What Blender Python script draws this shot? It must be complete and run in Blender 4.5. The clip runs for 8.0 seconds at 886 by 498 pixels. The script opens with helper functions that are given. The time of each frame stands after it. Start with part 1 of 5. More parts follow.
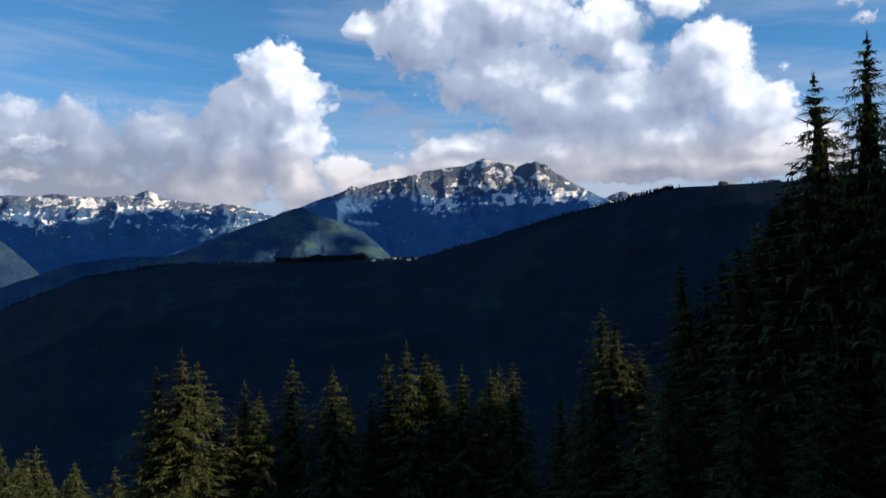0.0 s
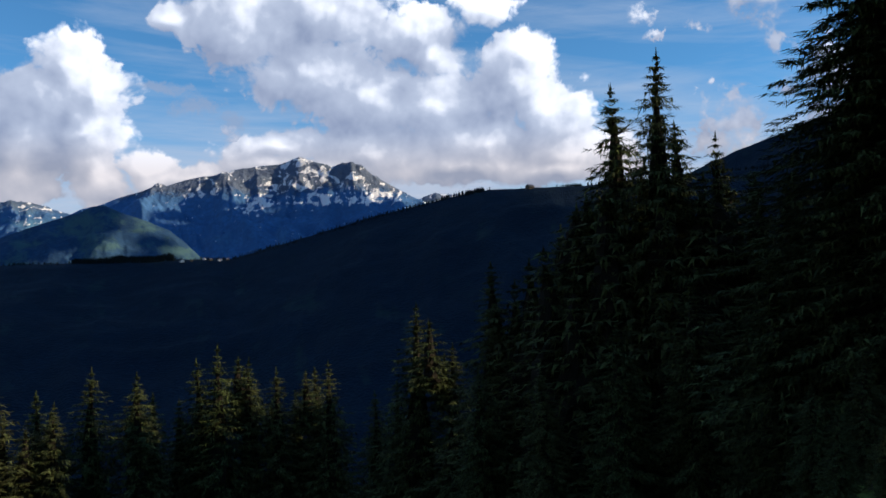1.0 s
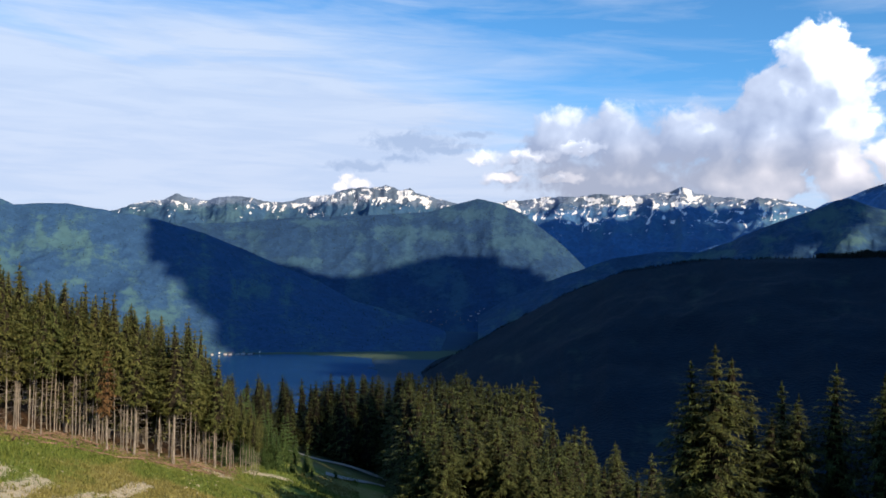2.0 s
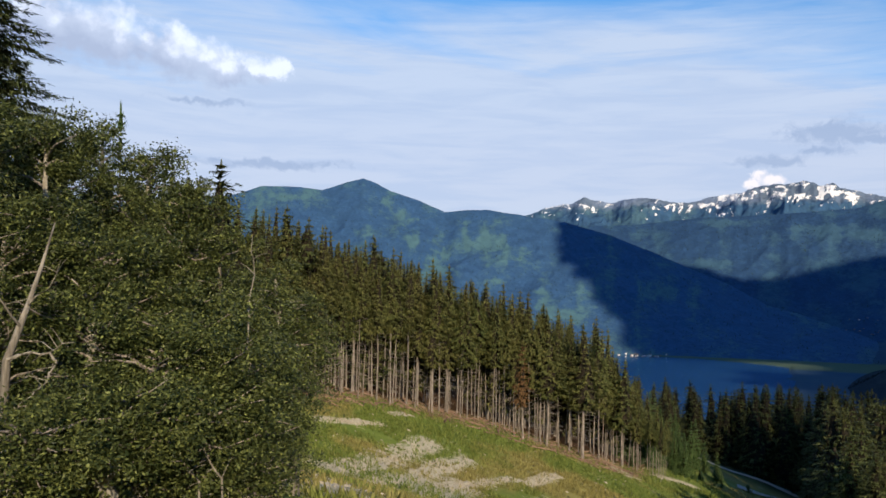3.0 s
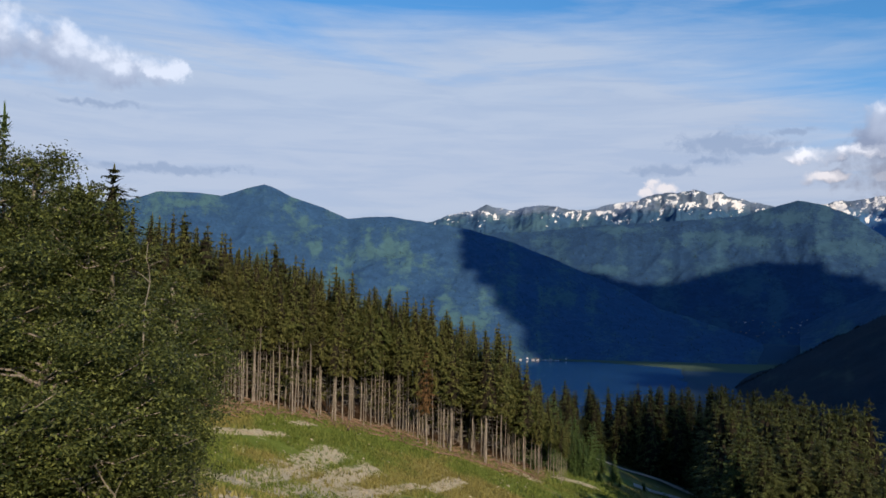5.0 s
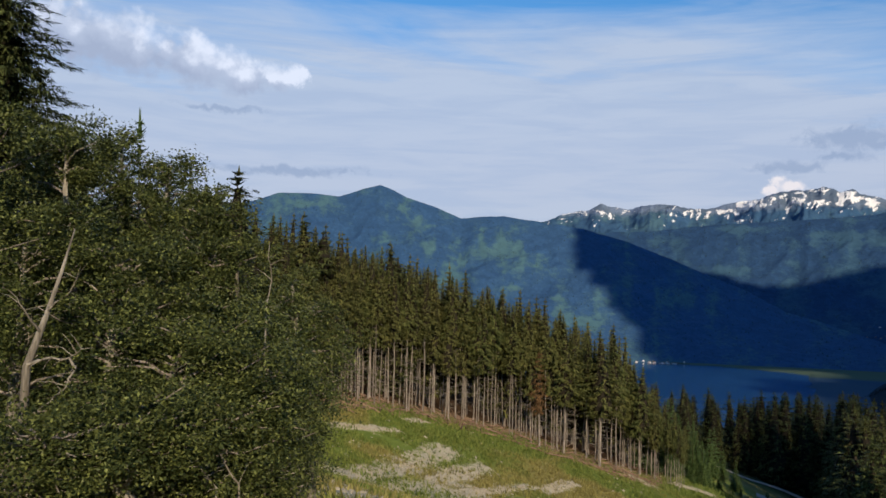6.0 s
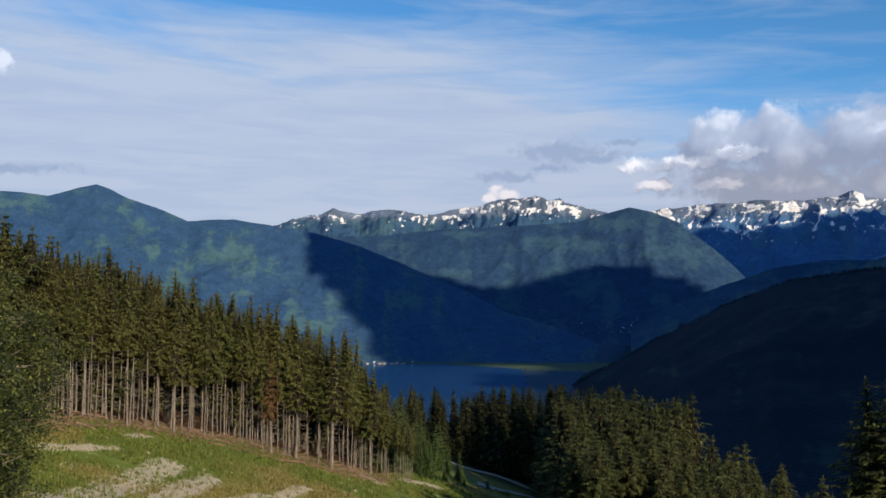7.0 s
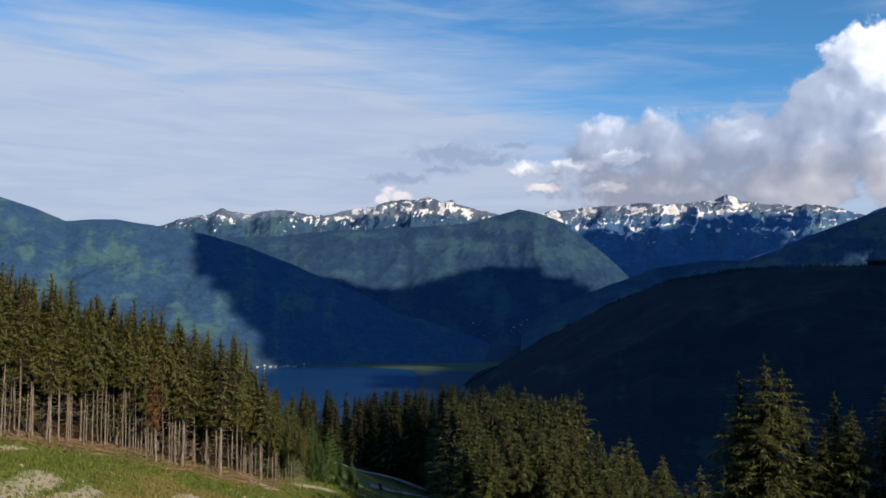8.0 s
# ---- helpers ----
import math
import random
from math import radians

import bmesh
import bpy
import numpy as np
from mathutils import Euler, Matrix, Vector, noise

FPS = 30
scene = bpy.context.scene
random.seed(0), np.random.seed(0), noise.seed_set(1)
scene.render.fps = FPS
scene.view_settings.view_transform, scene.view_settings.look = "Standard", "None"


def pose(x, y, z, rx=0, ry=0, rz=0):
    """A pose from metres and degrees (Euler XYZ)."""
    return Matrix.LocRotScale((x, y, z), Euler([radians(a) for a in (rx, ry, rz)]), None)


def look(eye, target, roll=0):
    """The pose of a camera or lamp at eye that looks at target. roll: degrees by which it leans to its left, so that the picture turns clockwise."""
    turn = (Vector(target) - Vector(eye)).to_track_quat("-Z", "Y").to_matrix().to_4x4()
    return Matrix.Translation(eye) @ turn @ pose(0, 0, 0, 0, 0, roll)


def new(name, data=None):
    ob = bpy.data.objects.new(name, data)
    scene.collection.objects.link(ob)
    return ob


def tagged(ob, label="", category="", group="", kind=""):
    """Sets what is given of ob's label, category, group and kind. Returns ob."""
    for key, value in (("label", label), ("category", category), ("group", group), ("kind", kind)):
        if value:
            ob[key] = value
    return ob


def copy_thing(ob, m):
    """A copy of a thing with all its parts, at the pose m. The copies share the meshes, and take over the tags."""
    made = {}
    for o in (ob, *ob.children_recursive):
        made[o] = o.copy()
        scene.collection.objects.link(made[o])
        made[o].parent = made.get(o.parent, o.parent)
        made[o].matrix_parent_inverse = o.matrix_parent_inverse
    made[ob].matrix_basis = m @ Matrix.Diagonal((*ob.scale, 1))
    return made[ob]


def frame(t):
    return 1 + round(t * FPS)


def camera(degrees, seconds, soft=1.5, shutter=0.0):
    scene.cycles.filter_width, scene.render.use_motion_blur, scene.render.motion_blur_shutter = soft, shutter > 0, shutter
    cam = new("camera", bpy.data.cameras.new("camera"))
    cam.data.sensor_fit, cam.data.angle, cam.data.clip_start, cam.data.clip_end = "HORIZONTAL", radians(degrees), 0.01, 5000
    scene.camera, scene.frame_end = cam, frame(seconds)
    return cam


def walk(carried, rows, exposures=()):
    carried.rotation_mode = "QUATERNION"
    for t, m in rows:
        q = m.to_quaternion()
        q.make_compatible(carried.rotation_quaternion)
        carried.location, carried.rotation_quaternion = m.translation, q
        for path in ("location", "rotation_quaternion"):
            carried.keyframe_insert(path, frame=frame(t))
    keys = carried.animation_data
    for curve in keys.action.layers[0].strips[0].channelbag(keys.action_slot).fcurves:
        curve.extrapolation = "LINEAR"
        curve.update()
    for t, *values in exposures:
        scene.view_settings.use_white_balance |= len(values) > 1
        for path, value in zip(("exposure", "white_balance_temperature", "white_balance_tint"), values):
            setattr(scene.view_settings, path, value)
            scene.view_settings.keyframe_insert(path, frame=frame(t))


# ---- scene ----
# ---- camera: a slow pan from one spot on the hillside ----
EYE = 1.7
cam = camera(55.8, 8.0, soft=1.6)
ROWS = [
    # seconds, yaw, pitch, roll
    (0.0, 0.0, 2.75, 1.45), (0.5, -9.1, 2.52, 1.83), (1.0, -12.57, 2.38, 2.05), (1.2, -5.85, 2.47, 1.9),
    (1.3, -1.1, 2.6, 1.65), (1.4, 3.6, 2.7, 1.35), (1.5, 10.1, 2.76, 1.0), (1.6, 16.35, 2.85, 0.7), (1.7, 22.1, 2.9, 0.4), (1.8, 27.5, 2.9, 0.15),
    (2.0, 35.35, 2.82, -0.2), (2.2, 36.98, 2.76, -0.14),
    (3.1, 63.4, 2.6, -1.2), (3.3, 62.39, 2.56, -1.16), (3.5, 56.86, 2.84, -0.76), (4.0, 56.38, 3.0, -0.66),
    (5.5, 55.9, 3.25, -0.73), (5.8, 62.83, 2.98, -1.19), (6.0, 63.72, 3.03, -1.25), (6.2, 63.7, 3.0, -1.24), (6.5, 57.92, 3.26, -0.92),
    (6.8, 50.98, 3.36, -0.48), (7.0, 45.57, 3.53, -0.17), (7.2, 40.7, 3.54, 0.11), (7.5, 38.42, 3.62, 0.22), (8.0, 38.25, 3.6, 0.27),
]
EXPOSURES = [(t, 0.3 + e, 5550, 10) for t, e in ((0.0, -0.05), (0.5, -0.1), (1.0, 0.0), (1.5, 0.18), (2.0, 0.38), (2.2, 0.36), (3.3, 0.12), (3.5, 0.04), (5.5, -0.03), (8.0, -0.02))]
walk(cam, [(t, pose(0, 0, EYE, 90 + pitch, roll, yaw)) for t, yaw, pitch, roll in ROWS], EXPOSURES)


def polar(az, r, z=0.0):
    """A place by its bearing (degrees, to the left of +y), distance and height over the eye."""
    a = radians(az)
    return Vector((-math.sin(a) * r, math.cos(a) * r, z + EYE))


def place(az, el, r):
    """A place by bearing, elevation in degrees and ground distance."""
    return polar(az, r, math.tan(radians(el)) * r)


# ---- node helpers ----
class Nodes:
    def __init__(self, tree):
        self.tree = tree
        tree.nodes.clear()

    def add(self, kind, props=None, **inputs):
        n = self.tree.nodes.new(kind)
        for k, v in (props or {}).items():
            setattr(n, k, v)
        for k, v in inputs.items():
            self.put(n, k, v)
        return n

    def put(self, n, key, v):
        sock = n.inputs[int(key[1:])] if key[0] == "i" and key[1:].isdigit() else n.inputs[key.replace("_", " ")]
        if isinstance(v, bpy.types.NodeSocket):
            self.tree.links.new(v, sock)
        elif isinstance(v, bpy.types.Node):
            self.tree.links.new(v.outputs[0], sock)
        else:
            sock.default_value = v

    def math(self, op, a, b=0.0, clamp=False):
        return self.add("ShaderNodeMath", {"operation": op, "use_clamp": clamp}, i0=a, i1=b).outputs[0]

    def vmath(self, op, a, b=(0, 0, 0), c=None):
        n = self.add("ShaderNodeVectorMath", {"operation": op}, i0=a, i1=b)
        if c is not None:
            self.put(n, "i2", c)
        return n.outputs["Value"] if op in ("LENGTH", "DOT_PRODUCT") else n.outputs["Vector"]

    def mix(self, fac, a, b, mode="MIX"):
        n = self.add("ShaderNodeMix", {"data_type": "RGBA", "blend_type": mode})
        for i, v in ((0, fac), (6, a), (7, b)):
            if isinstance(v, tuple) and len(v) == 3:
                v = (*v, 1)
            self.put(n, "i%d" % i, v)
        return n.outputs[2]

    def ramp(self, v, lo, hi, a=0.0, b=1.0, smooth=True):
        n = self.add("ShaderNodeMapRange", {"interpolation_type": "SMOOTHSTEP" if smooth else "LINEAR"}, Value=v)
        for i, x in enumerate((lo, hi, a, b)):
            self.put(n, "i%d" % (i + 1), x)
        return n.outputs[0]

    def noise(self, vec, scale, detail=4.0, rough=0.55, dist=0.0, out=0):
        n = self.add("ShaderNodeTexNoise", None, Scale=scale, Detail=detail, Roughness=rough, Distortion=dist)
        if vec is not None:
            self.put(n, "Vector", vec)
        return n.outputs[out]
# ---- sky, clouds and sun ----
SUN_AZ, SUN_EL = -103.0, 21.0
SUN_WAY = polar(SUN_AZ, math.cos(radians(SUN_EL)), math.sin(radians(SUN_EL))) - Vector((0, 0, EYE))

sun = new("sun", bpy.data.lights.new("sun", "SUN"))
sun.data.energy, sun.data.angle, sun.data.color = 5.0, radians(0.53), (1.0, 0.73, 0.41)
sun.matrix_world = look(SUN_WAY * 100, (0, 0, 0))

# cumulus banks: bearing, elevation, half width, half height
TOWER = [(11.2, 14.3, 2.5, 2.1), (9.3, 13.0, 2.2, 2.2), (13.2, 12.2, 2.6, 2.0), (10.3, 10.3, 2.8, 2.6), (14.0, 9.5, 2.6, 2.4), (9.8, 7.6, 1.9, 2.2),
         (18.0, 10.2, 4.2, 2.0), (22.5, 9.6, 4.4, 2.4), (26.5, 10.2, 3.6, 1.9), (24.0, 7.3, 6.0, 1.8), (16.5, 7.2, 4.5, 2.0), (6.6, 8.3, 1.8, 1.0)]
BANK = [(0.0, 17.2, 4.2, 3.0), (-4.0, 14.6, 4.2, 2.6), (-5.5, 18.5, 4.5, 2.2), (-8.0, 13.0, 4.2, 2.8), (-12.5, 12.0, 4.4, 2.6), (-11.5, 16.8, 3.0, 1.6),
        (-17.8, 13.6, 3.2, 2.4), (-20.3, 11.5, 3.0, 2.4), (-16.0, 9.6, 5.5, 1.8), (-8.0, 9.2, 6.0, 1.6), (-2.0, 9.6, 4.0, 1.2), (-16.2, 18.4, 2.2, 1.2), (-12.6, 15.4, 2.0, 1.3), (-18.6, 15.4, 2.0, 1.5), (-22.0, 8.4, 4.5, 1.6), (4.9, 17.5, 1.3, 0.8), (-4, 8.2, 6, 1.0), (-14, 8.0, 7, 1.2), (4, 7.6, 4, 0.9), (-21, 7.5, 5, 1.0)]
EDGE = [(-32.0, 10.0, 2.4, 1.5), (-31.0, 8.2, 5.5, 1.4), (-35.0, 17.6, 3.0, 1.8), (-26.9, 16.9, 0.9, 0.6), (-27.9, 16.0, 0.8, 0.4), (-30.2, 15.9, 0.8, 0.35), (-29.8, 11.9, 0.22, 0.2), (1.2, 10.0, 0.9, 0.8), (-38, 12, 3, 3)]
LOW = [(32.6, 9.1, 1.4, 0.65), (29.4, 9.2, 1.9, 0.5), (31.6, 7.7, 1.7, 0.45), (27.4, 7.6, 1.5, 0.4), (41.9, 7.55, 0.6, 0.35), (41.1, 7.2, 0.9, 0.4), (42.5, 7.0, 0.6, 0.3), (26.0, 9.6, 1.6, 0.5)]
LONE = [(90.0, 16.0, 1.9, 1.4), (88.0, 15.7, 1.9, 1.5), (86.0, 15.5, 1.9, 1.6), (84.4, 15.3, 1.6, 1.4), (82.8, 15.2, 1.5, 1.1), (81.0, 14.7, 1.7, 1.25), (79.2, 14.5, 1.7, 1.2), (77.6, 14.1, 1.7, 1.0), (75.8, 14.0, 1.2, 0.7), (74.4, 14.1, 0.9, 0.55)]


def cloud_field():
    """Node group: bearing and elevation in; how deep inside a cumulus the point lies out, with and without its fine curls."""
    tree = bpy.data.node_groups.new("cumulus", "ShaderNodeTree")
    tree.interface.new_socket("Vector", in_out="INPUT", socket_type="NodeSocketVector")
    tree.interface.new_socket("Depth", in_out="OUTPUT", socket_type="NodeSocketFloat")
    tree.interface.new_socket("Soft", in_out="OUTPUT", socket_type="NodeSocketFloat")
    tree.interface.new_socket("Small", in_out="OUTPUT", socket_type="NodeSocketFloat")
    tree.interface.new_socket("Low", in_out="OUTPUT", socket_type="NodeSocketFloat")
    n = Nodes(tree)
    p = n.add("NodeGroupInput").outputs[0]
    big = n.noise(p, 0.28, 3.0, 0.5, out=1)
    q = n.vmath("ADD", p, n.vmath("MULTIPLY", n.vmath("SUBTRACT", big, (0.5, 0.5, 0.5)), (2.2, 1.5, 0)))
    curl = n.vmath("MULTIPLY", n.vmath("SUBTRACT", n.noise(p, 1.1, 5.0, 0.6, out=1), (0.5, 0.5, 0.5)), (2.0, 1.4, 0))

    def heaps(spots, at, blend):
        best = None
        for a, e, w, h in spots:
            d = n.vmath("LENGTH", n.vmath("MULTIPLY_ADD", at, (1 / w, 1 / h, 0), (-a / w, -e / h, 0)))
            best = d if best is None else n.add("ShaderNodeMath", {"operation": "SMOOTH_MIN"}, i0=best, i1=d, i2=blend).outputs[0]
        return best

    large = n.math("SUBTRACT", 1.2, heaps(TOWER + BANK, q, 0.22))
    small = n.math("MULTIPLY", n.math("SUBTRACT", 1.28, heaps(LOW, n.vmath("ADD", p, curl), 0.35)), 0.72)
    torn = n.math("MULTIPLY", n.math("SUBTRACT", 1.15, heaps(EDGE, n.vmath("MULTIPLY_ADD", curl, (1.5, 1.5, 0), p), 0.3)), 0.36)
    lone = n.math("MULTIPLY", n.math("SUBTRACT", 1.5, heaps(LONE, n.vmath("ADD", p, curl), 0.4)), 0.8)
    small = n.math("MAXIMUM", n.math("MAXIMUM", small, lone), torn)

    def lumps(scale, smooth):
        return n.math("SUBTRACT", 0.42, n.add("ShaderNodeTexVoronoi", {"feature": "SMOOTH_F1"}, Vector=q, Scale=scale, Smoothness=smooth).outputs[0])

    grow = n.math("SUBTRACT", n.noise(q, 0.5, 2.0, 0.5), 0.5)
    puff, puff2, puff3 = lumps(0.46, 0.8), lumps(1.5, 0.6), lumps(4.2, 0.45)
    fine = n.math("SUBTRACT", n.noise(q, 1.6, 7.0, 0.6), 0.5)
    base = n.math("MAXIMUM", large, small)
    soft = n.math("ADD", base, n.math("ADD", n.math("MULTIPLY", grow, 0.6), n.math("MULTIPLY", puff, 0.55)))
    soft = n.math("ADD", soft, n.math("MULTIPLY", puff2, 0.16))
    curls = n.math("ADD", n.math("ADD", n.math("MULTIPLY", puff2, 0.14), n.math("MULTIPLY", puff3, 0.13)), n.math("MULTIPLY", fine, 0.46))
    across = n.add("ShaderNodeSeparateXYZ", None, Vector=p).outputs[0]
    full = n.math("ADD", soft, n.math("MULTIPLY", curls, n.ramp(across, 60.0, 70.0, 1.0, 0.4)))
    n.add("NodeGroupOutput", None, i0=full, i1=soft, i2=n.math("GREATER_THAN", small, large), i3=small)
    return tree


world = bpy.data.worlds.new("world")
scene.world = world
world.use_nodes = True
n = Nodes(world.node_tree)
way = n.add("ShaderNodeTexCoord").outputs["Generated"]
sep = n.add("ShaderNodeSeparateXYZ", None, Vector=way)
az = n.math("MULTIPLY", n.math("ARCTAN2", n.math("MULTIPLY", sep.outputs[0], -1.0), sep.outputs[1]), 57.2958)
el = n.math("MULTIPLY", n.math("ARCSINE", sep.outputs[2]), 57.2958)
spot = n.add("ShaderNodeCombineXYZ", None, X=az, Y=el).outputs[0]
sky = n.add("ShaderNodeTexSky", {"sky_type": "NISHITA", "sun_disc": False, "sun_elevation": radians(SUN_EL), "sun_rotation": math.atan2(SUN_WAY.x, SUN_WAY.y),
                                 "altitude": 1300.0, "air_density": 1.0, "dust_density": 0.2, "ozone_density": 2.5})
field = cloud_field()


def depth(vec):
    g = n.add("ShaderNodeGroup", {"node_tree": field})
    n.put(g, "i0", vec)
    return g.outputs


here, here_soft, puny, low = depth(spot)
lit, lit_soft, _, _ = depth(n.vmath("ADD", spot, (-0.55, 0.5, 0)))
far_lit = depth(n.vmath("ADD", spot, (-2.0, 2.1, 0)))[1]
cover = n.ramp(here, -0.08, n.math("ADD", n.ramp(n.noise(spot, 0.45, 3.0, 0.5), 0.35, 0.65, 0.1, n.ramp(puny, 0.0, 1.0, 0.38, 0.7)), n.ramp(az, 13.0, 19.0, 0.0, 0.3)))
relief = n.math("ADD", n.math("MULTIPLY", n.math("SUBTRACT", here, lit), 0.36), n.math("MULTIPLY", n.math("SUBTRACT", here_soft, lit_soft), 0.5))
relief = n.math("ADD", relief, n.math("MULTIPLY", n.math("SUBTRACT", here_soft, far_lit), 0.8))
relief = n.math("MULTIPLY", relief, n.ramp(puny, 0.0, 1.0, 1.0, 1.15))
thin = n.math("MULTIPLY", n.ramp(here_soft, 0.9, 0.0, -0.35, 0.5), n.ramp(puny, 0.0, 1.0, 1.0, 0.15))
patch = n.math("MULTIPLY", n.math("SUBTRACT", n.noise(spot, 0.42, 4.0, 0.55), 0.5), 0.9)
glow = n.math("ADD", n.math("ADD", n.math("MULTIPLY", relief, 1.05), n.math("MULTIPLY", thin, 0.4)), patch)
glow = n.math("ADD", glow, n.math("MULTIPLY", n.ramp(low, 0.0, 0.4, 0.0, 0.9), n.math("MULTIPLY", n.ramp(az, 16.0, 22.0), n.ramp(az, 41.0, 35.0))))
glow = n.math("SUBTRACT", glow, n.math("MULTIPLY", n.ramp(az, 13.0, 19.0), n.math("SUBTRACT", 0.8, n.math("MULTIPLY", puny, 0.8))))
glow = n.ramp(n.math("SUBTRACT", glow, n.math("MULTIPLY", puny, n.ramp(az, 60.0, 68.0, 0.5, 1.0))), -0.85, 1.2, 0.0, 1.0, smooth=False)
cumulus = n.mix(n.ramp(glow, 0.0, 0.55, 0.0, 1.0, smooth=False), (0.26, 0.285, 0.36), (0.45, 0.465, 0.515))
cumulus = n.mix(n.ramp(glow, 0.54, 0.98, 0.0, 1.0, smooth=False), cumulus, (0.95, 0.90, 0.86))
warm = n.ramp(el, 10.8, 7.4, 0.0, 0.75)
cumulus = n.mix(n.ramp(az, 58.0, 68.0, 0.0, 0.5), cumulus, (0.44, 0.46, 0.515))
cumulus = n.mix(warm, cumulus, n.mix(glow, (0.30, 0.29, 0.31), (0.70, 0.58, 0.50)))

# high veil, drawn out along the wind
slant = n.vmath("MULTIPLY", n.add("ShaderNodeVectorRotate", {"rotation_type": "Z_AXIS"}, Vector=spot, Angle=radians(-6)).outputs[0], (0.035, 0.26, 0))
streak = n.noise(slant, 1.0, 7.0, 0.58, 0.7)
streak2 = n.noise(n.vmath("MULTIPLY", spot, (0.10, 0.9, 0)), 1.0, 6.0, 0.6, 0.5)
left = n.ramp(az, 0.0, 56.0)
top = n.math("ADD", 10.3, n.math("MULTIPLY", n.ramp(az, 16.0, 52.0), 6.6))
body = n.ramp(n.math("SUBTRACT", el, top), 4.5, -3.5)
veil = n.math("MULTIPLY", n.math("MULTIPLY", left, body), 0.95)
veil = n.math("ADD", veil, n.math("MULTIPLY", n.math("SUBTRACT", streak, 0.46), 1.6))
veil = n.math("ADD", veil, n.math("MULTIPLY", n.math("SUBTRACT", streak2, 0.5), 0.6))
veil = n.math("ADD", veil, n.ramp(el, 14.0, 5.0, 0.08, 0.75))
veil = n.ramp(veil, 0.05, 1.0, 0.0, 0.93, smooth=False)
veil_colour = n.mix(n.ramp(el, 4.0, 16.0), (0.47, 0.455, 0.475), (0.46, 0.48, 0.515))
veil_colour = n.mix(n.ramp(streak2, 0.35, 0.62), n.mix(0.22, veil_colour, (0.22, 0.29, 0.42)), veil_colour)

# torn grey scud between the heaps
SCUD = [(37.5, 10.0, 4.0, 1.1), (41.0, 8.4, 2.6, 0.5), (3.6, 12.2, 2.4, 0.9), (1.4, 11.0, 1.7, 0.8), (5.8, 13.3, 2.2, 0.5), (35.5, 9.7, 3.4, 0.5), (38.5, 8.9, 2.6, 0.4), (33.0, 10.6, 2.0, 0.35), (74.5, 8.0, 7.0, 0.4), (84.0, 7.6, 4.0, 0.3), (79.0, 11.8, 4.0, 0.3)]
torn = n.vmath("ADD", spot, n.vmath("MULTIPLY", n.vmath("SUBTRACT", n.noise(spot, 0.5, 4.0, 0.6, out=1), (0.5, 0.5, 0.5)), (4.0, 1.6, 0)))
scud = None
for a, e, w, h in SCUD:
    d = n.vmath("LENGTH", n.vmath("MULTIPLY_ADD", torn, (1 / w, 1 / h, 0), (-a / w, -e / h, 0)))
    scud = d if scud is None else n.math("MINIMUM", scud, d)
scud = n.math("ADD", n.math("SUBTRACT", 1.0, scud), n.math("MULTIPLY", n.math("SUBTRACT", n.noise(torn, 1.4, 6.0, 0.62), 0.5), 1.6))
scud = n.ramp(scud, 0.0, 0.75, 0.0, 0.7)
blue = n.add("ShaderNodeBackground", None, Color=n.mix(1.0, sky.outputs[0], (0.66, 0.97, 1.03), "MULTIPLY"), Strength=0.10)
white = n.add("ShaderNodeBackground", None, Color=veil_colour, Strength=1.0)
heap = n.add("ShaderNodeBackground", None, Color=cumulus, Strength=1.0)
m1 = n.add("ShaderNodeMixShader", None, i0=veil, i1=blue, i2=white)
grey = n.add("ShaderNodeBackground", None, Color=(0.27, 0.315, 0.40, 1.0), Strength=1.0)
m1 = n.add("ShaderNodeMixShader", None, i0=scud, i1=m1, i2=grey)
m2 = n.add("ShaderNodeMixShader", None, i0=cover, i1=m1, i2=heap)
n.add("ShaderNodeOutputWorld", None, Surface=m2)
# ---- materials ----
def material(name):
    m = bpy.data.materials.new(name)
    m.use_nodes = True
    return m, Nodes(m.node_tree)


def finish(n, colour, rough=0.8, bump=None, height=0.1, spec=0.3, **more):
    b = n.add("ShaderNodeBsdfPrincipled", None, Base_Color=colour, Roughness=rough, **{"Specular_IOR_Level": spec}, **more)
    if bump is not None:
        n.put(b, "Normal", n.add("ShaderNodeBump", None, Height=bump, Distance=height, Strength=1.0).outputs[0])
    n.add("ShaderNodeOutputMaterial", None, Surface=b)


def needles(name, dark, light, dry=(0.10, 0.075, 0.03)):
    """Spruce needles: tone varies from tree to tree and from spray to spray."""
    m, n = material(name)
    spray = n.add("ShaderNodeNewGeometry").outputs["Random Per Island"]
    tree = n.add("ShaderNodeObjectInfo").outputs["Random"]
    at = n.add("ShaderNodeTexCoord").outputs["Object"]
    c = n.mix(n.math("POWER", spray, 1.5), dark, light)
    c = n.mix(n.ramp(n.noise(at, 0.9, 4), 0.5, 0.75, 0.0, 0.35), c, dry)
    c = n.mix(n.math("MULTIPLY", tree, 0.25), c, dry)
    b = n.add("ShaderNodeBsdfPrincipled", None, Base_Color=c, Roughness=0.75, Specular_IOR_Level=0.08)
    t = n.add("ShaderNodeBsdfTranslucent", None, Color=c)
    n.add("ShaderNodeOutputMaterial", None, Surface=n.add("ShaderNodeMixShader", None, i0=0.07, i1=b, i2=t))
    return m


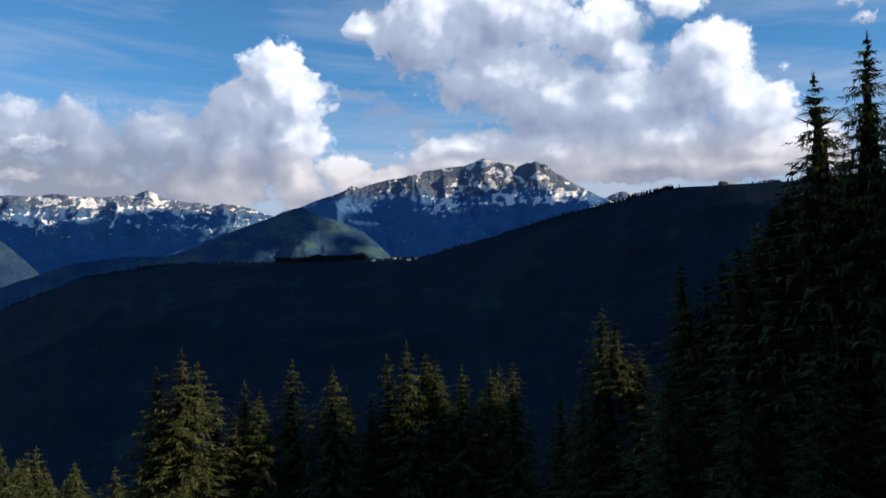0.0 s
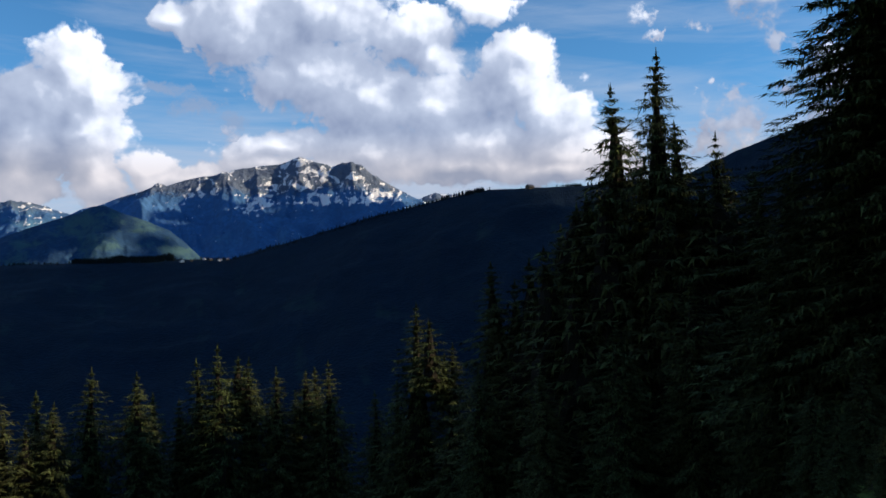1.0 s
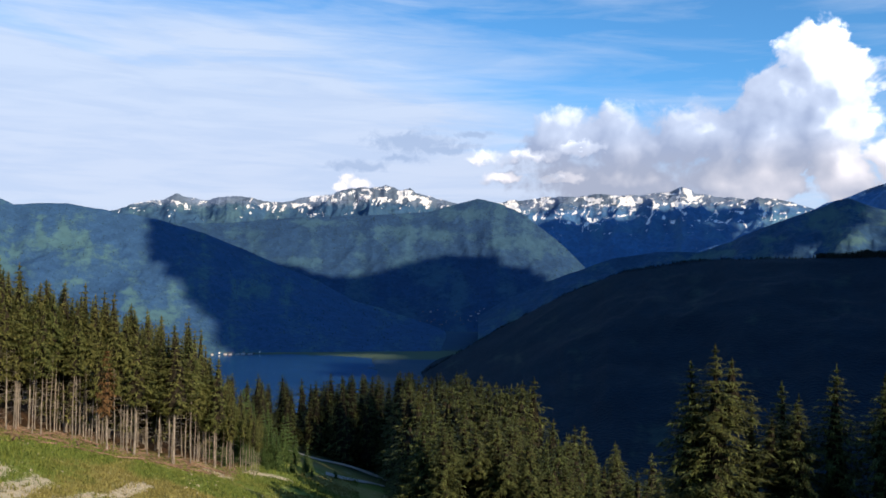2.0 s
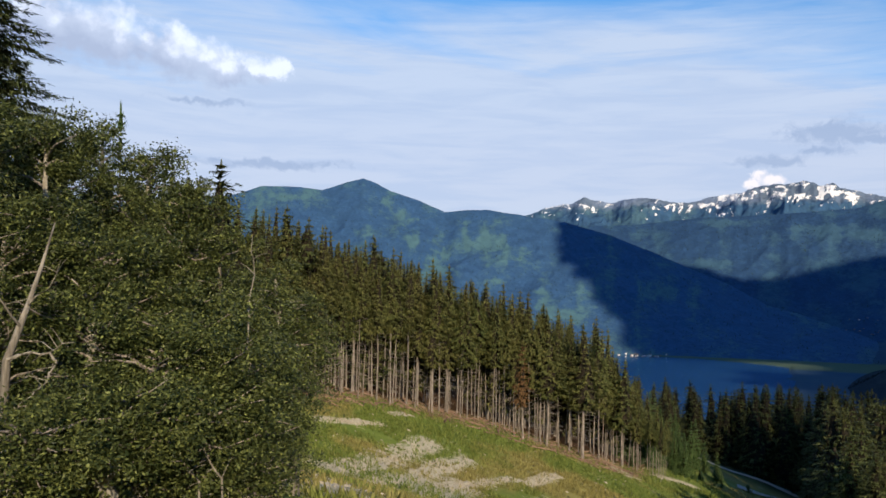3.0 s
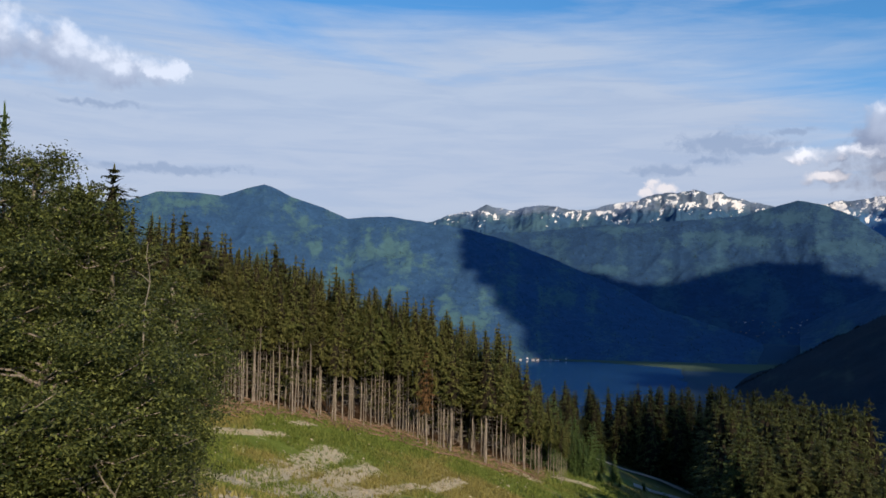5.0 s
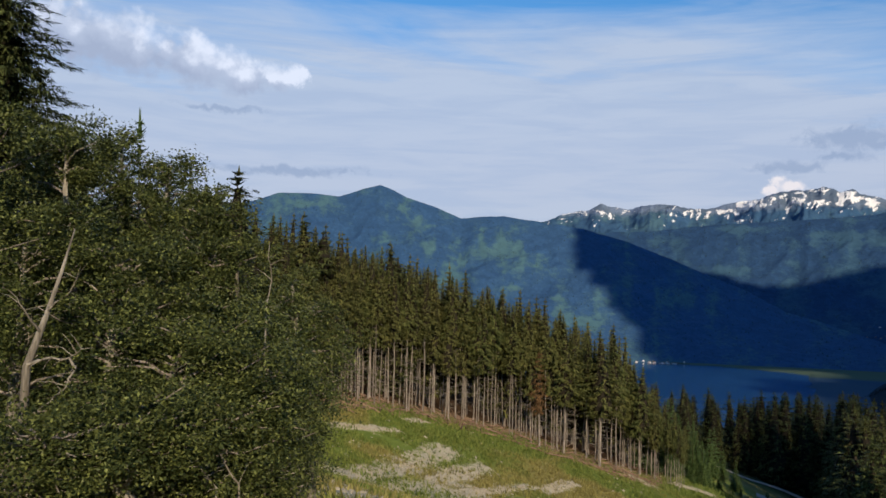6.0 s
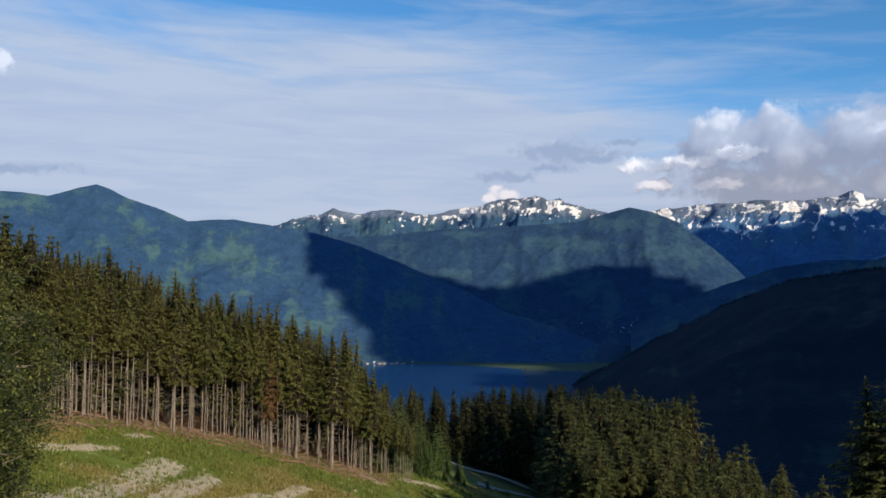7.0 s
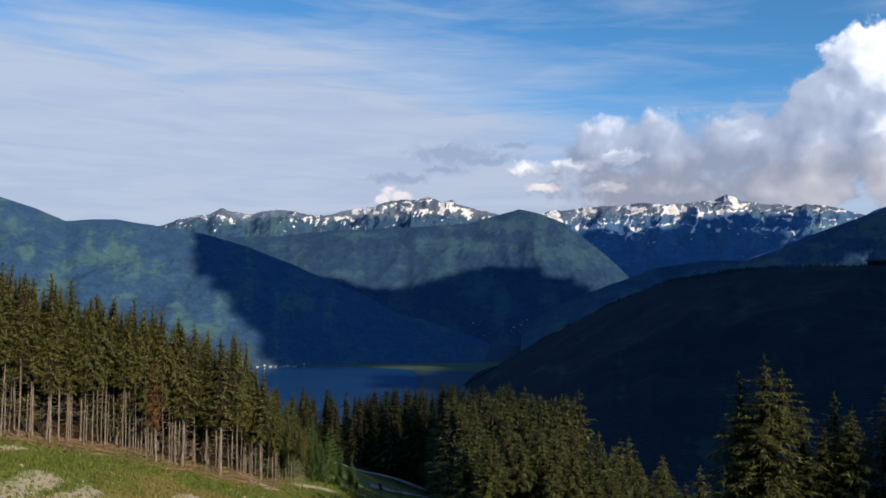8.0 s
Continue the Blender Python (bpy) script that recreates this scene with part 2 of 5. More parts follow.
def leaves(name, dark, light):
    m, n = material(name)
    leaf = n.add("ShaderNodeNewGeometry").outputs["Random Per Island"]
    at = n.add("ShaderNodeTexCoord").outputs["Object"]
    c = n.mix(n.math("POWER", leaf, 1.3), dark, light)
    c = n.mix(n.ramp(n.noise(at, 1.1, 3), 0.42, 0.62, 0.0, 0.6), c, dark)
    c = n.mix(n.ramp(leaf, 0.9, 0.93), c, tuple(x * 1.12 for x in light))
    b = n.add("ShaderNodeBsdfPrincipled", None, Base_Color=c, Roughness=0.48, Specular_IOR_Level=0.22)
    t = n.add("ShaderNodeBsdfTranslucent", None, Color=c)
    n.add("ShaderNodeOutputMaterial", None, Surface=n.add("ShaderNodeMixShader", None, i0=0.3, i1=b, i2=t))
    return m


def bark(name, dark, light):
    m, n = material(name)
    at = n.add("ShaderNodeTexCoord").outputs["Object"]
    tall = n.vmath("MULTIPLY", at, (9.0, 9.0, 1.2))
    f = n.noise(tall, 1.0, 6, 0.65)
    patch = n.noise(at, 1.3, 4)
    c = n.mix(n.ramp(f, 0.35, 0.68), dark, light)
    c = n.mix(n.ramp(patch, 0.5, 0.7, 0.0, 0.6), c, tuple(x * 0.55 for x in dark))
    c = n.mix(n.math("MULTIPLY", n.add("ShaderNodeObjectInfo").outputs["Random"], 0.55), c, dark)
    finish(n, c, 0.9, f, 0.03, 0.15)
    return m


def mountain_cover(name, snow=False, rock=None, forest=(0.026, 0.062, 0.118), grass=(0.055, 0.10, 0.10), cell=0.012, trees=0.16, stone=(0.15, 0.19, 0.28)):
    """Forest broken by meadows, bare rock and old snow higher up, their base colours blued to stand in for haze; the
    mesh's own layers say where meadow and snow lie.
    """
    m, n = material(name)
    geo = n.add("ShaderNodeNewGeometry")
    at = geo.outputs["Position"]
    z = n.add("ShaderNodeSeparateXYZ", None, Vector=at).outputs[2]
    big = n.noise(at, cell * 0.45, 6, 0.6, 0.6)
    mid = n.noise(at, cell * 2.2, 6, 0.65, 0.3)
    fine = n.noise(at, cell * 9.0, 5, 0.7)
    crowns = n.add("ShaderNodeTexVoronoi", None, Vector=at, Scale=trees).outputs[0]
    tint = n.add("ShaderNodeTexVoronoi", None, Vector=at, Scale=trees * 0.8).outputs[1]
    stand = n.ramp(n.noise(at, cell * 1.3, 5, 0.6, 0.5), 0.38, 0.62)
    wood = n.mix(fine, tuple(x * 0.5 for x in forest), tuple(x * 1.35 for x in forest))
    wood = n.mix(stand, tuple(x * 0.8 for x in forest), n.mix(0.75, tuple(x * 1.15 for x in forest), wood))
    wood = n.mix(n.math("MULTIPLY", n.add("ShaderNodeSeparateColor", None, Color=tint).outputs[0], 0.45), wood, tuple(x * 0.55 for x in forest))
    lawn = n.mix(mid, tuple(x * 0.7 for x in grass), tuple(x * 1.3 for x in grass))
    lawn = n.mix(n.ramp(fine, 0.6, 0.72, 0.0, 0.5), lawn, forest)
    open_land = n.add("ShaderNodeAttribute", {"attribute_name": "meadow"}).outputs["Fac"]
    frayed = n.math("MULTIPLY", n.math("ADD", n.math("SUBTRACT", fine, 0.5), n.math("SUBTRACT", mid, 0.5)), 1.1)
    clear = n.ramp(n.math("ADD", open_land, frayed), 0.3, 0.78)
    c = n.mix(clear, wood, lawn)
    rough = n.math("MULTIPLY", crowns, n.math("SUBTRACT", 1.0, clear))
    bump = n.math("ADD", n.math("MULTIPLY", rough, 1.3), n.math("MULTIPLY", mid, 1.6))
    if rock is not None:
        h = n.math("ADD", z, n.math("MULTIPLY", n.math("SUBTRACT", mid, 0.5), rock[1] * 2.2))
        bare = n.ramp(h, rock[0], rock[0] + rock[1])
        crag = n.mix(fine, tuple(x * 0.5 for x in stone), tuple(x * 1.5 for x in stone))
        crag = n.mix(n.ramp(big, 0.45, 0.6, 0.0, 0.6), crag, (0.06, 0.09, 0.13))
        c = n.mix(bare, c, crag)
        bump = n.math("ADD", bump, n.math("MULTIPLY", bare, n.math("MULTIPLY", n.noise(at, cell * 4.0, 6, 0.65, 0.8), 14.0)))
    if snow:
        layer = n.add("ShaderNodeAttribute", {"attribute_name": "snow"}).outputs["Fac"]
        h = n.math("ADD", layer, n.math("MULTIPLY", n.math("SUBTRACT", n.noise(at, cell * 11.0, 5, 0.65, 0.8), 0.5), 1.0))
        c = n.mix(n.ramp(h, 0.46, 0.58), c, (0.76, 0.77, 0.80))
    finish(n, c, 0.9, bump, 1.0, 0.1)
    return m


# deeper tone than the edge needles: some of the woods' shade is in it
NEEDLES = needles("spruce_needles", (0.006, 0.011, 0.004), (0.112, 0.142, 0.047), (0.10, 0.092, 0.037))
NEEDLES_EDGE = needles("edge_spruce_needles", (0.022, 0.034, 0.011), (0.16, 0.18, 0.056), (0.15, 0.122, 0.046))
NEEDLES_YOUNG = needles("young_spruce_needles", (0.026, 0.054, 0.017), (0.12, 0.172, 0.058), (0.07, 0.105, 0.03))
NEEDLES_DRY = needles("dry_spruce_needles", (0.09, 0.05, 0.025), (0.2, 0.12, 0.06))
LEAVES = leaves("broad_leaves", (0.024, 0.036, 0.011), (0.172, 0.200, 0.060))
BARK = bark("spruce_bark", (0.11, 0.096, 0.086), (0.36, 0.325, 0.30))
BARK_PALE = bark("lichen_bark", (0.10, 0.09, 0.075), (0.36, 0.34, 0.30))
# near-black tone that paints the shade deep inside spruce crowns
CORE_SHADE = bark("dead_inner_twigs", (0.012, 0.011, 0.008), (0.035, 0.028, 0.02))
WOOD = bark("dead_wood", (0.13, 0.085, 0.06), (0.33, 0.24, 0.175))


# bare strips of the meadow: from x, y to x, y, half width
STRIPS = [(-72, 25, -94, 47, 2.3), (-68, 26, -92, 51.5, 1.9), (-56, 21, -80, 44, 3.0), (-78, 41, -89, 57, 1.1), (-92, 31.5, -97, 42, 0.9), (-104, 46, -107, 50.5, 0.9), (-88, 58, -93, 66, 1.3), (-109, 86, -103, 87, 1.8), (-107, 96, -109, 106, 1.8), (-60, 16, -74, 25, 4.0), (-27, 8.5, -52, 19, 4.5)]


def ground_cover():
    """Hillside meadow with bare gravel, forest floor under the trees and valley fields farther off."""
    m, n = material("hillside_ground")
    at = n.add("ShaderNodeNewGeometry").outputs["Position"]
    flat = n.vmath("MULTIPLY", at, (1, 1, 0))
    r = n.vmath("LENGTH", flat)
    big = n.noise(flat, 0.05, 5, 0.6, 0.4)
    mid = n.noise(flat, 0.32, 6, 0.65, 0.3)
    fine = n.noise(flat, 3.0, 5, 0.7)
    grass = n.mix(mid, (0.085, 0.132, 0.022), (0.22, 0.27, 0.055))
    grass = n.mix(n.ramp(big, 0.46, 0.60, 0.0, 0.8), grass, n.mix(fine, (0.20, 0.17, 0.055), (0.34, 0.29, 0.10)))
    grass = n.mix(n.ramp(fine, 0.4, 0.75, 0.0, 0.45), grass, (0.05, 0.085, 0.018))
    stones = n.mix(fine, (0.27, 0.245, 0.185), (0.64, 0.59, 0.46))
    # bare strips of rubble run along the slope
    x = n.add("ShaderNodeSeparateXYZ", None, Vector=at)
    torn = n.vmath("ADD", flat, n.vmath("MULTIPLY", n.vmath("SUBTRACT", n.noise(flat, 0.16, 4, 0.6, out=1), (0.5, 0.5, 0.5)), (2.6, 2.6, 0)))
    bare = None
    for x0, y0, x1, y1, w in STRIPS:
        a, d = Vector((x0, y0, 0)), Vector((x1 - x0, y1 - y0, 0))
        k = n.math("MULTIPLY", n.vmath("DOT_PRODUCT", n.vmath("SUBTRACT", torn, tuple(a)), tuple(d / d.length_squared)), 1.0, True)
        near = n.vmath("SUBTRACT", n.vmath("SUBTRACT", torn, tuple(a)), n.vmath("MULTIPLY", n.add("ShaderNodeCombineXYZ", None, X=k, Y=k, Z=k).outputs[0], tuple(d)))
        s = n.math("SUBTRACT", 1.0, n.math("DIVIDE", n.vmath("LENGTH", near), w))
        bare = s if bare is None else n.math("MAXIMUM", bare, s)
    grit = n.math("ADD", mid, n.math("MULTIPLY", n.math("SUBTRACT", fine, 0.5), 0.8))
    bare = n.ramp(n.math("ADD", n.math("MAXIMUM", bare, -0.6), n.math("MULTIPLY", n.math("SUBTRACT", grit, 0.5), 3.4)), 0.0, 0.6, 0.0, 0.92)
    bits = n.ramp(grit, 0.61, 0.70)
    c = n.mix(n.math("MAXIMUM", bare, n.math("MULTIPLY", bits, 0.6)), grass, stones)
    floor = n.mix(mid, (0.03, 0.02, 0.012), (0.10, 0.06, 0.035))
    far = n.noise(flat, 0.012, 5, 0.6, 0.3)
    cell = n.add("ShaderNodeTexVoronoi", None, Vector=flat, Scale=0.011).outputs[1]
    # far fields dark and blue: haze and cloud shade put into their colour
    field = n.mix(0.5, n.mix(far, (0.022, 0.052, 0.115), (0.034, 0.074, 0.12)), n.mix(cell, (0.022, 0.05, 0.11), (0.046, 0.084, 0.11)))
    # greener band near the shore stands in for a sunlit strip of field
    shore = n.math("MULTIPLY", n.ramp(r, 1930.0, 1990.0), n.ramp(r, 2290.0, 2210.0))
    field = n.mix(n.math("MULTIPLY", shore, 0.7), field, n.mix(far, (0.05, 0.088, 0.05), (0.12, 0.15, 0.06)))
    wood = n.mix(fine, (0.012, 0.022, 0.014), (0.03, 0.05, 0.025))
    turn = n.math("MULTIPLY", n.math("ARCTAN2", n.math("MULTIPLY", x.outputs[0], -1.0), x.outputs[1]), 57.2958)
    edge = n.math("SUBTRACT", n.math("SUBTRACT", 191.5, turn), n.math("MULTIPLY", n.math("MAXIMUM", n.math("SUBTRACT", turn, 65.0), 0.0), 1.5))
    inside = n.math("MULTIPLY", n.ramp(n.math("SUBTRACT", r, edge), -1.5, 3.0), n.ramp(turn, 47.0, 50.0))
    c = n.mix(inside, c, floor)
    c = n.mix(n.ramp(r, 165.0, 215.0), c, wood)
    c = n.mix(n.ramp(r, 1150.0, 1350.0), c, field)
    hill = n.ramp(r, 3.0, 22.0)
    c = n.mix(hill, n.mix(0.6, floor, grass), c)
    finish(n, c, 0.95, n.math("ADD", fine, n.math("MULTIPLY", mid, 2.0)), 0.12, 0.1)
    return m


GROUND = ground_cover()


def grass_blades():
    """Blades of grass, fresh green or dry in the same patches as the turf."""
    m, n = material("meadow_grass")
    at = n.vmath("MULTIPLY", n.add("ShaderNodeNewGeometry").outputs["Position"], (1, 1, 0))
    blade = n.add("ShaderNodeNewGeometry").outputs["Random Per Island"]
    fresh = n.mix(blade, (0.06, 0.098, 0.018), (0.195, 0.245, 0.052))
    dry = n.mix(blade, (0.16, 0.135, 0.045), (0.36, 0.31, 0.12))
    c = n.mix(n.ramp(n.noise(at, 0.05, 5, 0.6, 0.4), 0.46, 0.60, 0.08, 0.8), fresh, dry)
    b = n.add("ShaderNodeBsdfPrincipled", None, Base_Color=c, Roughness=0.6, Specular_IOR_Level=0.12)
    t = n.add("ShaderNodeBsdfTranslucent", None, Color=c)
    n.add("ShaderNodeOutputMaterial", None, Surface=n.add("ShaderNodeMixShader", None, i0=0.3, i1=b, i2=t))
    return m


def water_cover():
    m, n = material("lake_water")
    at = n.add("ShaderNodeNewGeometry").outputs["Position"]
    ripple = n.noise(n.vmath("MULTIPLY", at, (0.05, 0.02, 0)), 1.0, 6, 0.6)
    wind = n.noise(at, 0.004, 4, 0.6, 0.5)
    # base blue raised to stand in for reflected sky
    b = n.add("ShaderNodeBsdfPrincipled", None, Base_Color=n.mix(wind, (0.018, 0.068, 0.19), (0.026, 0.09, 0.24)), Roughness=n.ramp(wind, 0.3, 0.7, 0.06, 0.16), IOR=1.33)
    n.put(b, "Normal", n.add("ShaderNodeBump", None, Height=ripple, Distance=0.4, Strength=0.15).outputs[0])
    n.add("ShaderNodeOutputMaterial", None, Surface=b)
    return m


WATER = water_cover()


def plain(name, dark, light, rough=0.8, scale=3.0, metal=0.0):
    m, n = material(name)
    at = n.add("ShaderNodeTexCoord").outputs["Object"]
    own = n.add("ShaderNodeObjectInfo").outputs["Random"]
    f = n.noise(at, scale, 5, 0.65)
    c = n.mix(n.math("ADD", n.math("MULTIPLY", f, 0.6), n.math("MULTIPLY", own, 0.4)), dark, light)
    finish(n, c, rough, f, 0.02, 0.3, Metallic=metal)
    return m


PLASTER = plain("house_plaster", (0.55, 0.53, 0.5), (0.85, 0.84, 0.82), 0.85, 0.3)
TIMBER = plain("weathered_timber", (0.07, 0.05, 0.035), (0.2, 0.15, 0.10), 0.85, 2.0)
ROOFING = plain("house_roofing", (0.12, 0.10, 0.095), (0.3, 0.26, 0.24), 0.8, 0.4)
STONE = plain("meadow_stone", (0.24, 0.215, 0.165), (0.50, 0.455, 0.37), 0.9, 4.0)
BLADES = grass_blades()
GLASS_DARK = plain("dark_window", (0.02, 0.025, 0.03), (0.05, 0.06, 0.07), 0.2, 1.0)
STEEL = plain("galvanised_steel", (0.3, 0.31, 0.32), (0.5, 0.5, 0.5), 0.5, 2.0, 0.8)
VAPOUR = plain("cloud_vapour", (0.85, 0.85, 0.87), (0.92, 0.92, 0.93), 1.0, 0.01)
# ---- the land: hillside, valley, lake and mountains ----
def lattice(ix, iy, seed):
    h = (ix.astype(np.int64) * 374761393 + iy.astype(np.int64) * 668265263 + seed * 974634617) & 0x7FFFFFFF
    h = ((h ^ (h >> 13)) * 1274126177) & 0x7FFFFFFF
    return ((h ^ (h >> 16)) & 0xFFFF) / 65535.0


def value_noise(x, y, seed=0):
    ix, iy = np.floor(x), np.floor(y)
    fx, fy = x - ix, y - iy
    fx, fy = fx * fx * (3 - 2 * fx), fy * fy * (3 - 2 * fy)
    a, b = lattice(ix, iy, seed), lattice(ix + 1, iy, seed)
    c, d = lattice(ix, iy + 1, seed), lattice(ix + 1, iy + 1, seed)
    return (a * (1 - fx) + b * fx) * (1 - fy) + (c * (1 - fx) + d * fx) * fy


def fractal(x, y, octaves=5, seed=0, ridged=False):
    total, amp, norm = 0.0, 1.0, 0.0
    for o in range(octaves):
        v = value_noise(x * 2.03 ** o + 17.3 * o, y * 2.03 ** o - 9.1 * o, seed + o)
        total = total + amp * (1 - np.abs(2 * v - 1) if ridged else v)
        norm, amp = norm + amp, amp * 0.5
    return total / norm


def soft_max(a, b, k):
    return np.maximum(a, b) + k * np.log1p(np.exp(-np.abs(a - b) / k))


LAKE_Z = -165.0


def ground_height(x, y):
    """Height of the ground over the eye: two slopes that meet in a hollow, the fall to the valley, the valley floor."""
    x, y = np.asarray(x, float), np.asarray(y, float)
    r = np.hypot(x, y)
    az = np.degrees(np.arctan2(-x, y))
    ahead = 0.14 * y + 0.22 * 8.0 * np.logaddexp(0, (y - 4.0) / 8.0) - 0.85
    near = -EYE - ahead + 0.10 * np.clip(x, -200, 200)
    side = -19.0 + 0.23 * 120 * np.tanh((-77.6 - x) / 120) - 0.28 * (y - 34.6)
    side = side - 40 * np.exp(-(r / 42) ** 2)
    h = soft_max(near, side, 2.0)
    fall = np.where((az > -80) & (az < 120), 1.0, 0.15)
    h = h - fall * 0.28 * 60 * np.log1p(np.exp(np.clip((r - 300) / 60, -30, 30))) * np.clip((900 - r) / 600, 0.0, 1.0)
    far = np.where((az > -80) & (az < 120), -400.0, h)
    h = np.where(r < 900, h, far)
    h = h + (fractal(x / 14, y / 14, 4, 3) - 0.5) * 1.6 * np.clip((r - 3) / 30, 0, 1)
    # shore line and valley floor
    edge = 39.9 + 0.7 * (fractal(r / 160, az / 9, 3, 5) - 0.5)
    shore = np.interp(az, [30, 38, 41.5, 45, 52, 58, 66], [1900, 1960, 2110, 2190, 2245, 2290, 2330]) + 26 * (fractal(az / 1.3, r * 0 + 3, 3, 8) - 0.5)
    lake = np.clip((az - edge) * 3, 0, 1) * np.clip((shore - r) / 15, 0, 1) * np.clip((75 - az) / 3, 0, 1)
    spit = np.clip(1 - ((az - 39.4) / 1.5) ** 2 - ((r - 1775 - 26 * (az - 40)) / 34) ** 2, 0, 1) ** 0.5
    floor = LAKE_Z + 3.0 - 9.0 * lake * (1 - spit) + 0.11 * np.maximum(0, r - 2250) + 2.5 * (fractal(x / 130, y / 130, 3, 11) - 0.5)
    return soft_max(h, floor, 3.0)


def sheet(name, x, y, z, mat, loop=False):
    """A grid of points as one smooth mesh."""
    rows, cols = z.shape
    me = bpy.data.meshes.new(name)
    co = np.stack([x, y, z], -1).reshape(-1, 3)
    i = np.arange(rows * cols).reshape(rows, cols)
    j = np.concatenate([i, i[:, :1]], 1) if loop else i
    quads = np.stack([j[:-1, :-1], j[:-1, 1:], j[1:, 1:], j[1:, :-1]], -1).reshape(-1, 4)
    me.from_pydata(co.tolist(), [], quads.tolist())
    me.polygons.foreach_set("use_smooth", [True] * len(me.polygons))
    me.materials.append(mat)
    return new(name, me)


bearings = np.concatenate([np.arange(-50, 100, 0.4), np.arange(100, 310, 4.0)])
rings = np.concatenate([[0.0, 1.0], np.geomspace(2, 240, 90), np.geomspace(250, 1400, 50), np.arange(1420, 2420, 18.0), np.geomspace(2450, 4900, 24)])
A, R = np.meshgrid(np.radians(bearings), rings)
X, Y = -np.sin(A) * R, np.cos(A) * R
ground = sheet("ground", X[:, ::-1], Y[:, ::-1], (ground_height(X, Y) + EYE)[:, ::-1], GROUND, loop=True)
tagged(ground, "mountain hillside of grass and bare gravel falling to a green valley floor", "ground", kind="structure")

A, R = np.meshgrid(np.radians(np.arange(36, 78, 1.0)), np.linspace(1150, 2420, 24))
lake = sheet("water", (-np.sin(A) * R)[:, ::-1], (np.cos(A) * R)[:, ::-1], np.full(A.shape, LAKE_Z + EYE), WATER)
tagged(lake, "deep blue valley lake with a faintly rippled surface", "lake", kind="structure")


def patches(az, el, spots, seed, wobble=0.35):
    """How far inside one of the spots (bearing, elevation, half width, half height) a place lies: 1 in its middle, 0 at its torn edge."""
    wx = fractal(az / 0.6, el / 0.4, 5, seed) - 0.5
    wy = fractal(az / 0.6 + 31, el / 0.4 + 7, 5, seed + 3) - 0.5
    best = np.full(az.shape, -1.0)
    for a, e, w, h in spots:
        d = np.hypot((az - a + 3.2 * wobble * w * wx) / w, (el - e + 3.2 * wobble * h * wy) / h)
        best = np.maximum(best, 1 - d)
    return best


def ridge(name, label, skyline, distance, foot, mat, seed, jag=0.05, spur=0.12, power=1.15, step=0.12, rows=64, wave=190.0, rough=1.0, meadow=(), open_share=0.45, snow=(), snow_line=None, snow_deep=0.0):
    """A mountain: the crest follows the skyline (bearing, elevation) at the distances (bearing, metres); its near face falls to the foot (distance, height)."""
    az = np.arange(skyline[0][0], skyline[-1][0], step)
    el = np.interp(az, *zip(*skyline)) + jag * 2 * (fractal(az / 0.9, az * 0 + seed, 5, seed) - 0.5)
    crest = np.interp(az, *zip(*distance))
    top = np.tan(np.radians(el)) * crest
    v = np.concatenate([[-0.5, -0.25, -0.1, -0.04], np.linspace(0, 1, rows) ** 1.15])[:, None]
    front = np.clip(v, 0, 1)
    r = crest - (crest - foot[0]) * v
    x, y = -np.sin(np.radians(az)) * r, np.cos(np.radians(az)) * r
    z = foot[1] + (top - foot[1]) * ((1 - front) ** power)
    z = np.where(v < 0, top + (top - foot[1]) * v * 1.2, z)
    rib = fractal(az[None, :] * crest * 0.0175 / wave + 0.25 * fractal(x / 300, y / 300, 3, seed + 5), v * 1.3 + seed, 5 if rough == 1.0 else 3, seed + 2, True)
    lump = fractal(x / wave, y / wave, 6, seed + 9, True)
    size = np.abs(top - foot[1])
    mask = np.sin(np.pi * np.clip(front * 1.02, 0, 1) ** 0.7) + 0.05 * (v > 0)
    z = z + mask * size * spur * (rough * 1.3 * (rib - 0.62) + 1.0 * (lump - 0.62))
    ob = sheet(name, x, y, z + EYE, mat)
    tagged(ob, label, "mountain", kind="structure")
    # where meadow and old snow lie: chutes that run down the slope, and clearings
    A, E = np.broadcast_to(az[None, :], z.shape), np.degrees(np.arctan2(z, r))
    chute = fractal(A / 0.9 + 0.8 * (fractal(A / 3, E / 2, 3, seed + 4) - 0.5), E / 3.4, 4, seed + 6)
    glade = fractal(A / 2.4, E / 0.9, 5, seed + 7)
    green = 0.46 + 1.9 * (0.5 * glade + 0.5 * chute - 1 + open_share)
    if meadow:
        green = green + 0.42 * np.clip(patches(A, E, meadow, seed + 8, 0.6) + 0.35, 0, 1)
    ob.data.attributes.new("meadow", "FLOAT", "POINT").data.foreach_set("value", np.clip(green, 0, 1).ravel())
    if snow_line is not None:
        bend = fractal(A / 1.1, E / 0.8, 4, seed + 1) - 0.5
        rill = fractal(A / 0.34 + 2.6 * bend + 0.5 * E, E / 0.6, 5, seed + 12, True)
        ledge = fractal(A / 1.0 + bend, E / 0.26 + 0.35 * A + 2.0 * bend, 5, seed + 14, True)
        rill, ledge = ((q - q.mean()) / q.std() for q in (rill, ledge))
        white = np.clip((E - np.interp(A, *zip(*snow_line))) * 0.25, -0.6, -0.26)
        if snow:
            white = np.maximum(white, np.clip(0.5 * patches(A, E, snow, seed + 15, 0.6) - 0.17, -0.6, 0.01))
        white = 0.5 + snow_deep + white + 0.17 * (rill + ledge)
        ob.data.attributes.new("snow", "FLOAT", "POINT").data.foreach_set("value", np.clip(white, 0, 1).ravel())
    return x, y, z + EYE


